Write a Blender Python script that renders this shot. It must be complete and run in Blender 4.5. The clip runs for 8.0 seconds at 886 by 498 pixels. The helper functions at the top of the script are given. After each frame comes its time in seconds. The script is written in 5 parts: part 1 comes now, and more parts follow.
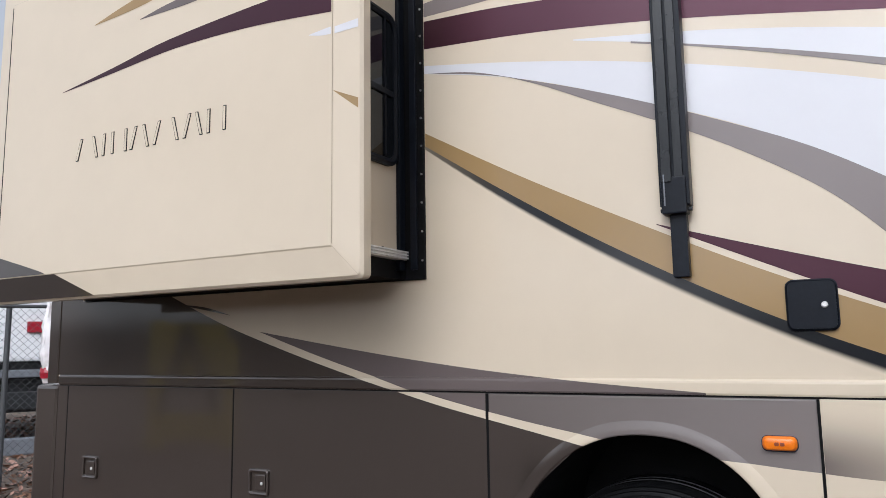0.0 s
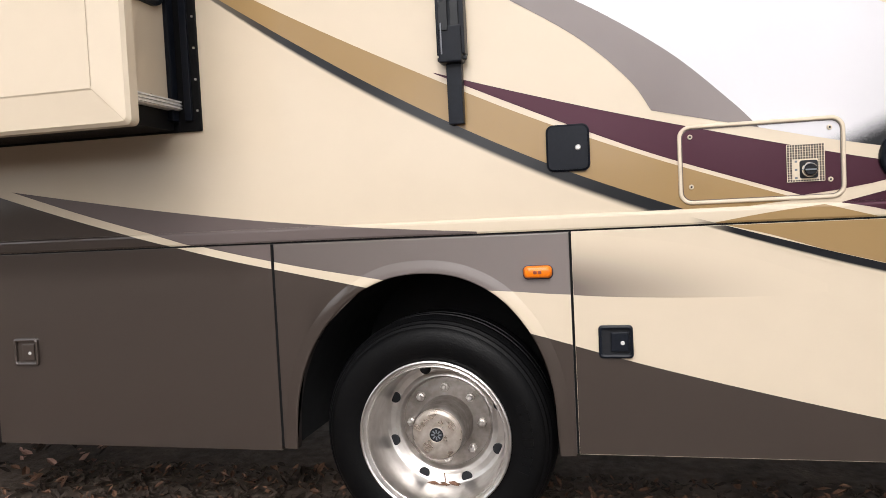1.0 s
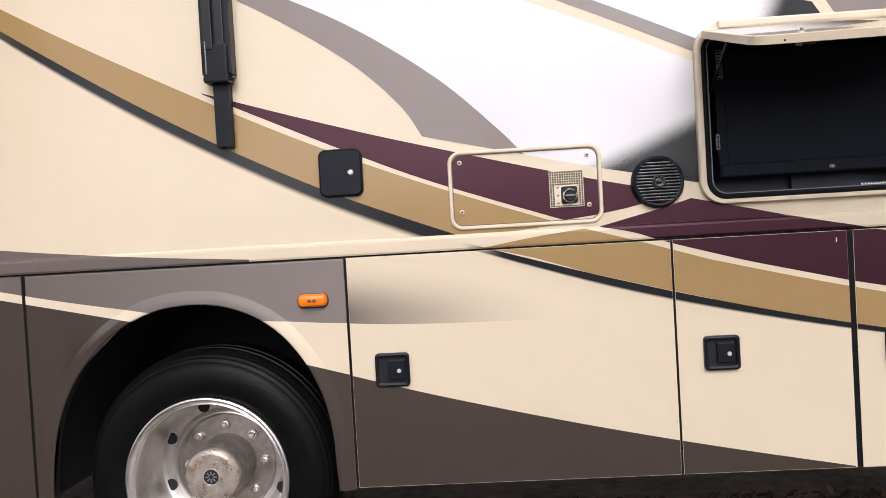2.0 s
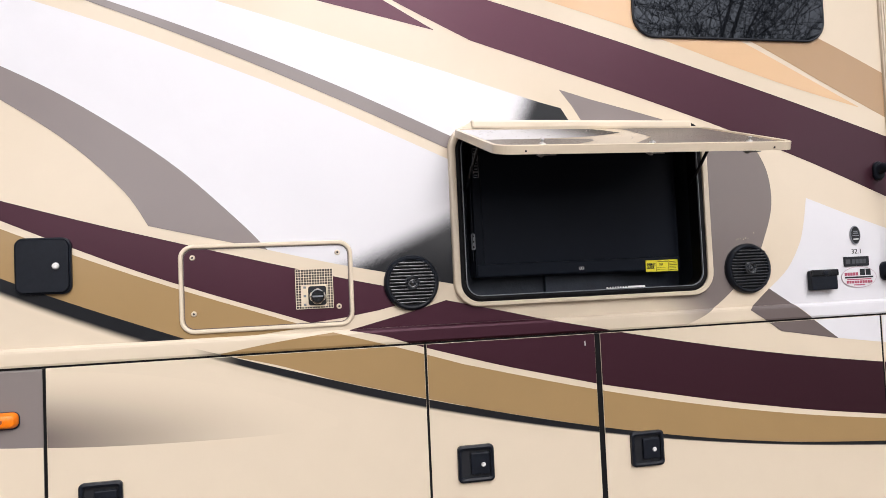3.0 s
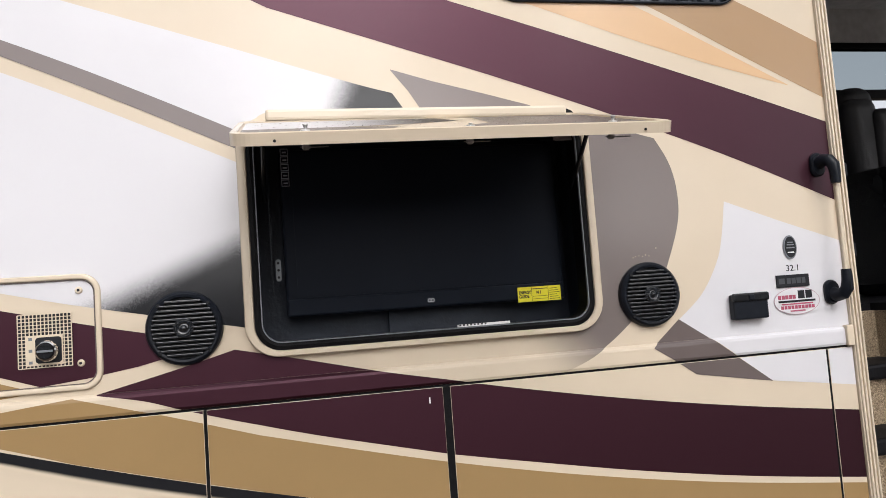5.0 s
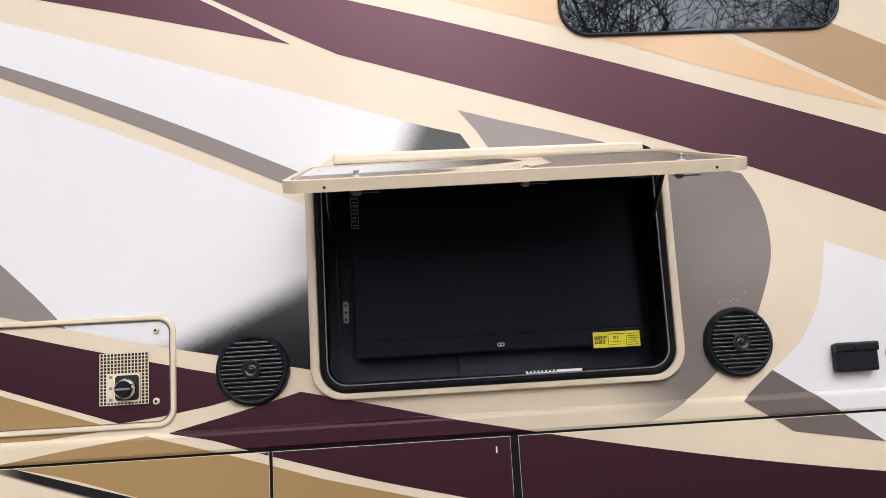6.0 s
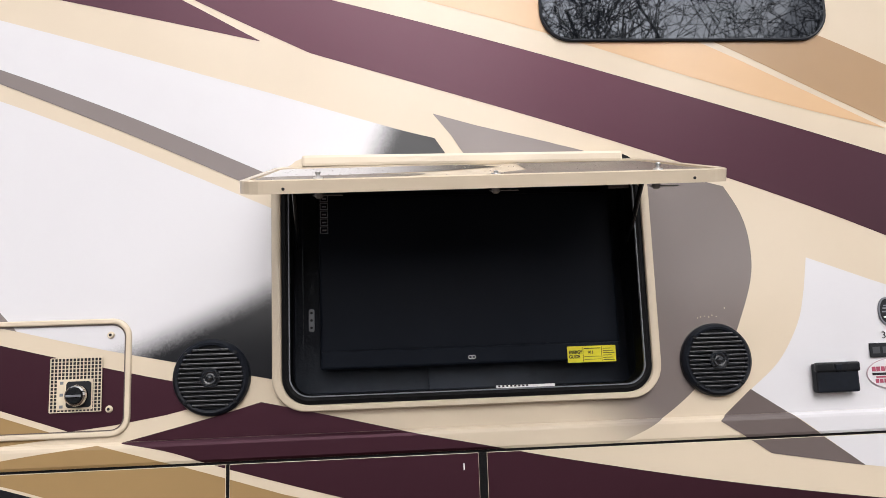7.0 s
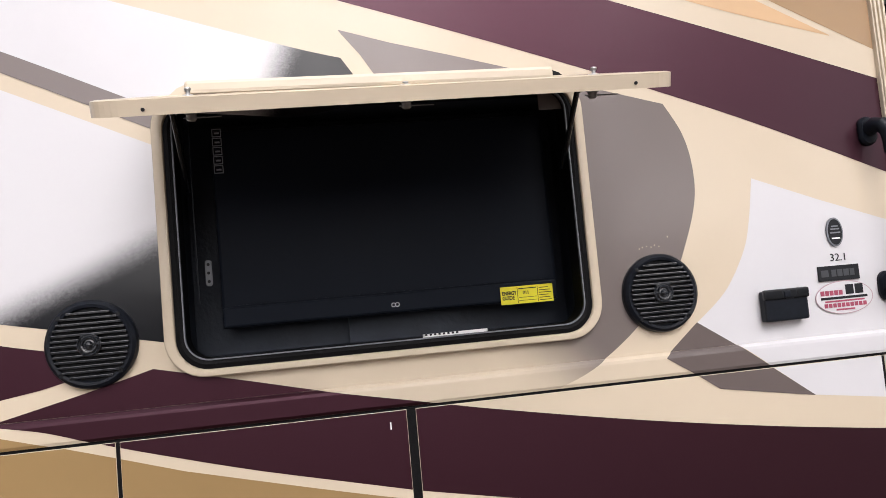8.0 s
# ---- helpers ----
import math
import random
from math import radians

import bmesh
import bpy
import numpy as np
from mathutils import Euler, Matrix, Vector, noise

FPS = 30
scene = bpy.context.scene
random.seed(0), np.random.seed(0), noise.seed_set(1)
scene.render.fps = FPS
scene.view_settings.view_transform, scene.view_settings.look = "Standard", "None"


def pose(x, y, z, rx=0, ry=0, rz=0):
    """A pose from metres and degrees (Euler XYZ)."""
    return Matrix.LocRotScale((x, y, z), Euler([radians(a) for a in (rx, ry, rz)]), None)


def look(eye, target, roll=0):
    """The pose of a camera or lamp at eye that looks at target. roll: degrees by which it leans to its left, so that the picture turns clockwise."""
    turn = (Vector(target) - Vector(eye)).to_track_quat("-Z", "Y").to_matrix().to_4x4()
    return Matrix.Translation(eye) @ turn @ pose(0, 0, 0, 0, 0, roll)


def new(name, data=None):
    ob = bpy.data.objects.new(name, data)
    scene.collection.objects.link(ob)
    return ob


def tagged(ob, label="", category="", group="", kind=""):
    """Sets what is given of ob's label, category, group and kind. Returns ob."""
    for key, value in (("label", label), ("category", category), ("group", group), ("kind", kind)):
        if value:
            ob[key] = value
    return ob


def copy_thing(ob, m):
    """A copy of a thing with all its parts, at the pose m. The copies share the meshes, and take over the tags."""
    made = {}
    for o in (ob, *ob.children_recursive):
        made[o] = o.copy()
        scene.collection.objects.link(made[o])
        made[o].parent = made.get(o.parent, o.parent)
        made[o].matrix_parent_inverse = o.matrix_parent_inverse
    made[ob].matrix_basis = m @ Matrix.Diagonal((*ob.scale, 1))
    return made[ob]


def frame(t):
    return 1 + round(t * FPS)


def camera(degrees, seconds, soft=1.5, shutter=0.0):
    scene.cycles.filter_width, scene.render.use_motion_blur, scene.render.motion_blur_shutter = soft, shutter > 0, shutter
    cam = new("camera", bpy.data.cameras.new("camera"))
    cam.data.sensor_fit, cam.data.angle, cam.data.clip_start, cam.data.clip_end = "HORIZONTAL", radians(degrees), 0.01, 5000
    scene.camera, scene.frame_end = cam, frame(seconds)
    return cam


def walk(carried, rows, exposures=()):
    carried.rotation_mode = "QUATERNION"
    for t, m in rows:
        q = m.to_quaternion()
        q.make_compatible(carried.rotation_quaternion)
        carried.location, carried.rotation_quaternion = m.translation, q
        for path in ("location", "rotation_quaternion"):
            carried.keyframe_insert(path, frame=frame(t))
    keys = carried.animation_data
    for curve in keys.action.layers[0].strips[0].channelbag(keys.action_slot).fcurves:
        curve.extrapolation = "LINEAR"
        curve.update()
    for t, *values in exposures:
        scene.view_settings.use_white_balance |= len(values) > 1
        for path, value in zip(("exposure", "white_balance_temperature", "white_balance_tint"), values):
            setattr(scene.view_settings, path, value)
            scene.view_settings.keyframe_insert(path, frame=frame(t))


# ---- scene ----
cam = camera(62.3, 8.0, soft=0.6)
PATH = [
    (0, (0.979, -2.732, 1.462), (0.011, -1.002, 1.729), -0.9),
    (0.5, (0.947, -2.755, 1.396), (0.259, -0.878, 1.442), -2.2),
    (1, (1.012, -2.758, 1.358), (0.554, -0.813, 1.267), -2.8),
    (1.2, (1.059, -2.742, 1.358), (0.669, -0.783, 1.24), -3.0),
    (2.3, (1.413, -2.582, 1.338), (1.478, -0.583, 1.319), -3.2),
    (2.5, (1.446, -2.538, 1.403), (1.637, -0.548, 1.387), -3.0),
    (3, (1.562, -2.43, 1.485), (1.99, -0.478, 1.572), -2.6),
    (3.5, (1.714, -2.316, 1.492), (2.272, -0.402, 1.65), -2.9),
    (4, (1.981, -2.231, 1.502), (2.593, -0.336, 1.688), -3.8),
    (4.2, (2.054, -2.194, 1.508), (2.663, -0.296, 1.675), -3.8),
    (5.3, (2.274, -1.904, 1.494), (2.579, 0.067, 1.653), -4.1),
    (5.5, (2.305, -1.909, 1.518), (2.524, 0.07, 1.702), -3.9),
    (6, (2.358, -1.919, 1.521), (2.485, 0.06, 1.776), -3.3),
    (6.5, (2.387, -1.885, 1.536), (2.523, 0.09, 1.815), -2.3),
    (7, (2.41, -1.856, 1.526), (2.566, 0.119, 1.803), -2.1),
    (7.5, (2.438, -1.791, 1.525), (2.637, 0.186, 1.756), -3.0),
    (8, (2.475, -1.648, 1.51), (2.793, 0.321, 1.648), -5.2),
]
EXPOSURES = [(0, 0.33, 5820, 10.5), (0.5, 0.54, 6250, 11), (1, 0.67, 6420, 12), (2.5, 0.66, 6350, 15), (4, 0.46, 6330, 9.5), (5.5, 0.51, 6350, 12.5), (6.5, 0.48, 6390, 11.5), (8, 0.58, 6420, 14.5)]
walk(cam, [(t, look(eye, target, roll)) for t, eye, target, roll in PATH], EXPOSURES)

# ---- world, sun, exposure ----
world = bpy.data.worlds.new("overcast_sky")
scene.world = world
world.use_nodes = True
wn = world.node_tree.nodes
sky = wn.new("ShaderNodeTexSky")
sky.sky_type = "NISHITA"
sky.sun_disc = False
sky.sun_elevation = radians(36)
sky.sun_rotation = radians(171)
sky.dust_density = 4.0
soften = wn.new("ShaderNodeHueSaturation")
soften.inputs["Saturation"].default_value = 0.16
soften.inputs["Value"].default_value = 1.0
world.node_tree.links.new(sky.outputs[0], soften.inputs["Color"])
world.node_tree.links.new(soften.outputs[0], wn["Background"].inputs["Color"])
wn["Background"].inputs["Strength"].default_value = 0.15
sun = new("sun", bpy.data.lights.new("sun", "SUN"))
sun.data.energy = 1.2
sun.data.angle = radians(48)
sun.data.color = (1.0, 0.96, 0.9)
sun.matrix_world = look((2.2, -8, 6.9), (1, 0, 1))

# ---- materials ----


def material(name, colour, rough=0.5, metal=0.0, coat=0.0, grain=0.0, scale=40.0, bump=0.0, bump_scale=200.0, spec=0.5, second=None, second_scale=6.0):
    """A node material: base colour varied at two scales, with fine relief."""
    m = bpy.data.materials.new(name)
    m.use_nodes = True
    nt = m.node_tree
    b = nt.nodes["Principled BSDF"]
    b.inputs["Base Color"].default_value = (*colour, 1)
    b.inputs["Roughness"].default_value = rough
    b.inputs["Metallic"].default_value = metal
    b.inputs["Coat Weight"].default_value = coat
    b.inputs["Coat Roughness"].default_value = 0.04
    b.inputs["Specular IOR Level"].default_value = spec
    geo = nt.nodes.new("ShaderNodeNewGeometry")
    if grain:
        fine, broad = nt.nodes.new("ShaderNodeTexNoise"), nt.nodes.new("ShaderNodeTexNoise")
        fine.inputs["Scale"].default_value, broad.inputs["Scale"].default_value = scale, second_scale
        fine.inputs["Detail"].default_value = 5
        for n in (fine, broad):
            nt.links.new(geo.outputs["Position"], n.inputs["Vector"])
        both = nt.nodes.new("ShaderNodeMath")
        both.operation = "ADD"
        nt.links.new(fine.outputs["Fac"], both.inputs[0])
        nt.links.new(broad.outputs["Fac"], both.inputs[1])
        span = nt.nodes.new("ShaderNodeMapRange")
        span.inputs["From Min"].default_value, span.inputs["From Max"].default_value = 0.65, 1.35
        nt.links.new(both.outputs[0], span.inputs["Value"])
        mix = nt.nodes.new("ShaderNodeMix")
        mix.data_type = "RGBA"
        low = second if second else tuple(c * (1 - grain) for c in colour)
        mix.inputs[6].default_value = (*low, 1)
        mix.inputs[7].default_value = (*[min(1, c * (1 + grain * 0.5)) for c in colour], 1)
        nt.links.new(span.outputs[0], mix.inputs[0])
        nt.links.new(mix.outputs[2], b.inputs["Base Color"])
        vary = nt.nodes.new("ShaderNodeMapRange")
        vary.inputs["To Min"].default_value, vary.inputs["To Max"].default_value = rough * 0.8, min(1, rough * 1.25)
        nt.links.new(broad.outputs["Fac"], vary.inputs["Value"])
        nt.links.new(vary.outputs[0], b.inputs["Roughness"])
    if bump:
        relief = nt.nodes.new("ShaderNodeTexNoise")
        relief.inputs["Scale"].default_value = bump_scale
        relief.inputs["Detail"].default_value = 3
        nt.links.new(geo.outputs["Position"], relief.inputs["Vector"])
        bp = nt.nodes.new("ShaderNodeBump")
        bp.inputs["Strength"].default_value = bump
        bp.inputs["Distance"].default_value = 0.01
        nt.links.new(relief.outputs["Fac"], bp.inputs["Height"])
        nt.links.new(bp.outputs[0], b.inputs["Normal"])
        if coat:
            nt.links.new(bp.outputs[0], b.inputs["Coat Normal"])
    return m


def paint(name, colour):
    """Clear-coated vehicle paint with a little dust and waviness."""
    m = material(name, colour, 0.5, 0, 0.7, 0.025, 9, 0.012, 4, 0.12, None, 1.3)
    m.node_tree.nodes["Principled BSDF"].inputs["Coat Roughness"].default_value = 0.13
    return m


def airbrushed(name, inside, outside, x0, z0, dx, dz, width, speckle=0.0):
    """Paint that is blown from one colour into the other along (dx, dz), the change centred on (x0, z0)."""
    m = paint(name, inside)
    nt = m.node_tree
    geo = nt.nodes.new("ShaderNodeNewGeometry")
    dot = nt.nodes.new("ShaderNodeVectorMath")
    dot.operation = "DOT_PRODUCT"
    length = math.hypot(dx, dz)
    dot.inputs[1].default_value = (dx / length, 0, dz / length)
    nt.links.new(geo.outputs["Position"], dot.inputs[0])
    dots = nt.nodes.new("ShaderNodeTexNoise")
    dots.inputs["Scale"].default_value = 640
    dots.inputs["Detail"].default_value = 1
    nt.links.new(geo.outputs["Position"], dots.inputs["Vector"])
    amp = nt.nodes.new("ShaderNodeMath")
    amp.operation = "MULTIPLY_ADD"
    amp.inputs[1].default_value, amp.inputs[2].default_value = speckle, -0.5 * speckle
    nt.links.new(dots.outputs["Fac"], amp.inputs[0])
    total = nt.nodes.new("ShaderNodeMath")
    total.operation = "ADD"
    nt.links.new(dot.outputs["Value"], total.inputs[0])
    nt.links.new(amp.outputs[0], total.inputs[1])
    ramp = nt.nodes.new("ShaderNodeMapRange")
    ramp.interpolation_type = "SMOOTHSTEP"
    mid = (x0 * dx + z0 * dz) / length
    ramp.inputs["From Min"].default_value, ramp.inputs["From Max"].default_value = mid - width / 2, mid + width / 2
    nt.links.new(total.outputs[0], ramp.inputs["Value"])
    mix = nt.nodes.new("ShaderNodeMix")
    mix.data_type = "RGBA"
    mix.inputs[6].default_value, mix.inputs[7].default_value = (*inside, 1), (*outside, 1)
    nt.links.new(ramp.outputs[0], mix.inputs[0])
    nt.links.new(mix.outputs[2], nt.nodes["Principled BSDF"].inputs["Base Color"])
    return m


def feathered(name, inside, outside, across=(0.0, 1.0), along=None, join="EITHER"):
    """Paint blown out over its own width (UV v) and, if given, over its length (UV u)."""
    m = paint(name, inside)
    nt = m.node_tree
    uv = nt.nodes.new("ShaderNodeTexCoord")
    sep = nt.nodes.new("ShaderNodeSeparateXYZ")
    nt.links.new(uv.outputs["UV"], sep.inputs[0])
    fac = None
    for span, out in ((across, "Y"), (along, "X")):
        if span is None:
            continue
        ramp = nt.nodes.new("ShaderNodeMapRange")
        ramp.interpolation_type = "SMOOTHSTEP"
        ramp.inputs["From Min"].default_value, ramp.inputs["From Max"].default_value = span
        nt.links.new(sep.outputs[out], ramp.inputs["Value"])
        if fac is None:
            fac = ramp.outputs[0]
        else:
            most = nt.nodes.new("ShaderNodeMath")
            if join == "EITHER":
                rest = nt.nodes.new("ShaderNodeMath")
                rest.operation, most.operation = "SUBTRACT", "MULTIPLY_ADD"
                rest.inputs[0].default_value = 1.0
                nt.links.new(fac, rest.inputs[1])
                nt.links.new(rest.outputs[0], most.inputs[0])
                nt.links.new(fac, most.inputs[2])
            else:
                most.operation = join
                nt.links.new(fac, most.inputs[0])
            nt.links.new(ramp.outputs[0], most.inputs[1])
            fac = most.outputs[0]
    mix = nt.nodes.new("ShaderNodeMix")
    mix.data_type = "RGBA"
    mix.inputs[6].default_value, mix.inputs[7].default_value = (*inside, 1), (*outside, 1)
    nt.links.new(fac, mix.inputs[0])
    nt.links.new(mix.outputs[2], nt.nodes["Principled BSDF"].inputs["Base Color"])
    return m


C_CREAM, C_WHITE, C_GOLD, C_GREY = (0.602, 0.511, 0.390), (0.615, 0.607, 0.628), (0.30, 0.195, 0.085), (0.195, 0.164, 0.156)
C_DARK, C_MAROON, C_BLACK = (0.034, 0.026, 0.022), (0.0066, 0.0015, 0.0022), (0.0065, 0.0072, 0.0098)
CREAM, WHITE, GOLD, GREY = paint("cream_paint", C_CREAM), paint("white_paint", C_WHITE), paint("gold_paint", C_GOLD), paint("grey_paint", C_GREY)
DARK, MAROON = paint("umber_paint", C_DARK), paint("maroon_paint", C_MAROON)
# metal-flake paints: a broad tinted sheen under a thin sharp coat
for flake, level, sheen, rough, coat, ior, sharp in ((DARK, 0.42, (1.0, 0.84, 0.74), 0.42, 1.0, 1.68, 0.06), (MAROON, 0.62, (1.0, 0.40, 0.60), 0.46, 0.22, 1.5, 0.18)):
    b = flake.node_tree.nodes["Principled BSDF"]
    b.inputs["Specular IOR Level"].default_value = level
    b.inputs["Specular Tint"].default_value = (*sheen, 1)
    for link in list(b.inputs["Roughness"].links):
        flake.node_tree.links.remove(link)
    b.inputs["Roughness"].default_value = rough
    b.inputs["Coat Weight"].default_value = coat
    b.inputs["Coat IOR"].default_value = ior
    b.inputs["Coat Roughness"].default_value = sharp
WEDGE = paint("taupe_paint", (0.125, 0.10, 0.095))
PEACH, TAN = paint("peach_paint", (0.61, 0.405, 0.235)), paint("tan_paint", (0.37, 0.24, 0.135))
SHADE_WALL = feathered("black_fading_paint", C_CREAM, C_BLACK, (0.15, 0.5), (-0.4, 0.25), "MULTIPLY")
FENDER_BLOW = feathered("grey_feathered_paint", (0.125, 0.10, 0.092), C_CREAM, (0.10, 1.0), (-0.12, 0.92), "EITHER")
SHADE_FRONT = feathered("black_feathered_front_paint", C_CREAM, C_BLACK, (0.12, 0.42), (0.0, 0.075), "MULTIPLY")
WHITE_BLOW = airbrushed("white_to_black_paint", C_WHITE, C_BLACK, 1.99, 1.640, 0.40, -0.92, 0.085, 0.05)
WHITE_BLOW2 = airbrushed("white_to_black_tip_paint", C_WHITE, C_BLACK, 2.412, 2.09, 1.0, -0.45, 0.09, 0.05)
GREY_BLOW = airbrushed("grey_to_cream_paint", (0.165, 0.138, 0.130), C_CREAM, 2.95, 1.385, -0.75, -0.66, 0.22)
WARM_GREY = airbrushed("fender_grey_paint", (0.185, 0.160, 0.151), (0.110, 0.091, 0.084), 0.1, 1.2, -1.0, -0.3, 1.6)
BLACK_PLASTIC = material("black_plastic", (0.0075, 0.0095, 0.0145), 0.36, 0, 0, 0.3, 90, 0.05, 500, 0.17)
BLACK_GLOSS = material("black_gloss", (0.007, 0.008, 0.010), 0.25, 0, 0.0, 0.2, 30, 0, 5, 0.3)
RUBBER = material("rubber_seal", (0.0035, 0.0035, 0.0042), 0.6, 0, 0, 0.25, 60, 0.2, 300, 0.15)
TYRE = material("tyre_rubber", (0.0022, 0.0023, 0.0027), 0.38, 0, 0, 0.4, 25, 0.12, 160, 0.09, (0.0052, 0.005, 0.005), 9)
STEEL = material("satin_wheel_steel", (0.80, 0.78, 0.76), 0.32, 0.95, 0, 0.12, 24, 0.0, 90, 0.5, (0.64, 0.61, 0.58), 6)
FLANGE = material("dirty_flange_steel", (0.31, 0.28, 0.26), 0.42, 0.7, 0, 0.3, 40, 0.1, 90, 0.5, (0.18, 0.155, 0.135), 14)
CAP_STEEL = material("worn_cap_steel", (0.66, 0.61, 0.56), 0.28, 0.75, 0, 0.3, 45, 0.05, 70, 0.5, (0.46, 0.38, 0.31), 22)
CHROME = material("chrome", (0.78, 0.76, 0.73), 0.10, 1.0, 0, 0.18, 70, 0.03, 60)
RAIL_METAL = material("dull_rail_aluminium", (0.72, 0.71, 0.69), 0.55, 0.35, 0, 0.2, 60)
LOUVRE = material("shiny_louvre_plastic", (0.010, 0.012, 0.016), 0.17, 0, 0.8, 0.3, 60, 0.05, 200, 0.5)
ALUMINIUM = material("aluminium", (0.62, 0.62, 0.62), 0.35, 1.0, 0, 0.2, 60)
GLASS_DARK = material("privacy_glass", (0.006, 0.007, 0.009), 0.015, 0, 0.08, 0, 10, 0.006, 5, 0.40)
GLASS_DARK.node_tree.nodes["Principled BSDF"].inputs["Specular Tint"].default_value = (0.78, 0.87, 1.0, 1)
AMBER = material("amber_lens", (0.84, 0.19, 0.002), 0.25, 0, 0.25, 0.15, 160, 0.1, 260)
LOCKER = material("locker_lining", (0.026, 0.033, 0.048), 0.5, 0, 0, 0.3, 14, 0.1, 80, 0.3)
LID_GREY = material("wet_grey_paint", (0.125, 0.106, 0.10), 0.30, 0, 0.5, 0.45, 190, 0.9, 150, 0.4)
SCREEN = material("screen", (0.0135, 0.017, 0.025), 0.32, 0, 0.0, 0.1, 5, 0, 5, 0.045)
LATCH_STEEL = material("dull_latch_steel", (0.30, 0.30, 0.31), 0.42, 0.8, 0, 0.3, 80)
INK = material("ink", (0.011, 0.012, 0.015), 0.55, 0, 0, 0.1, 50, 0, 5, 0.25)
LABEL_YELLOW = material("yellow_label", (0.92, 0.82, 0.02), 0.45, 0, 0, 0.06, 50)
LABEL_WHITE = material("white_label", (0.82, 0.82, 0.82), 0.4, 0, 0, 0.05, 40)
LABEL_RIM = material("pale_rim_ink", (0.42, 0.30, 0.33), 0.5, 0, 0, 0.1, 40)
LABEL_RED = material("red_ink", (0.36, 0.06, 0.11), 0.5, 0, 0, 0.1, 40)
ICON_GREY = material("pale_icon_ink", (0.42, 0.45, 0.50), 0.5, 0, 0, 0.1, 40)
PLATE_GREY = material("faint_plate_ink", (0.045, 0.048, 0.055), 0.5, 0, 0, 0.1, 40)
LABEL_GREY = material("grey_ink", (0.16, 0.17, 0.19), 0.5, 0, 0, 0.1, 40)
MESH_BEIGE = material("beige_enamel", (0.62, 0.53, 0.40), 0.4, 0, 0.2, 0.1, 60)
CARPET = material("carpet", (0.50, 0.39, 0.265), 0.95, 0, 0, 0.5, 260, 1.0, 300, 0.1, (0.13, 0.092, 0.058), 190)
TREAD = material("tread_vinyl", (0.006, 0.006, 0.0075), 0.6, 0, 0, 0.3, 40, 0.15, 120, 0.15)
CABIN = material("cabin_panel", (0.64, 0.64, 0.64), 0.7, 0, 0, 0.2, 20)
SEAT = material("dark_leather", (0.020, 0.019, 0.022), 0.55, 0, 0, 0.3, 30, 0.12, 200)
WOOD = material("red_wood", (0.034, 0.008, 0.007), 0.4, 0, 0.2, 0.4, 18)
EARTH = material("leafy_ground", (0.15, 0.113, 0.089), 0.95, 0, 0, 0.7, 14, 1.0, 26, 0.2, (0.06, 0.045, 0.034), 2.5)
LEAF = material("dead_leaf", (0.20, 0.105, 0.065), 0.8, 0, 0, 0.7, 9, 0.3, 60, 0.3, (0.075, 0.04, 0.026), 3)
BARK = material("bark", (0.055, 0.045, 0.038), 0.9, 0, 0, 0.5, 12, 0.8, 40)
WIRE = material("galvanised_wire", (0.085, 0.088, 0.092), 0.6, 0.3, 0, 0.2, 50)
TRUCK_WHITE = material("white_vehicle_paint", (0.80, 0.80, 0.81), 0.4, 0, 0.3, 0.06, 4)
TRUCK_DARK = material("dark_underbody", (0.007, 0.0075, 0.009), 0.8, 0, 0, 0.4, 8)
RED_LENS = material("red_lens", (0.33, 0.012, 0.025), 0.25, 0, 0.4, 0.15, 60)
WRAP = material("plastic_film", (0.78, 0.74, 0.74), 0.25, 0, 0.4, 0.15, 18, 0.8, 35)
YELLOW_STEEL = material("yellow_steel", (0.82, 0.62, 0.03), 0.5, 0, 0, 0.25, 12)
TINT = material("smoked_glass", (0.42, 0.47, 0.49), 0.0)
TINT.node_tree.nodes["Principled BSDF"].inputs["Transmission Weight"].default_value = 1.0
TINT.node_tree.nodes["Principled BSDF"].inputs["IOR"].default_value = 1.05
JAMB = material("taupe_door_jamb", (0.24, 0.205, 0.19), 0.5, 0, 0, 0.2, 30)
JOINT = material("cream_sealant", (0.47, 0.39, 0.29), 0.6, 0, 0, 0.1, 30)
PANE = bpy.data.materials.new("clear_glass")
PANE.use_nodes = True
PANE.node_tree.nodes["Principled BSDF"].inputs["Transmission Weight"].default_value = 1.0
PANE.node_tree.nodes["Principled BSDF"].inputs["Roughness"].default_value = 0.0
PANE.node_tree.nodes["Principled BSDF"].inputs["IOR"].default_value = 1.05

# ---- mesh helpers ----
ORIGIN = {}


def thing(name, at, label, category, group=""):
    """An empty at the thing's base, to hold its parts."""
    ob = new(name)
    ob.location = at
    ob.empty_display_size = 0.2
    ORIGIN[ob] = Matrix.Translation(at)
    return tagged(ob, label, category, group)


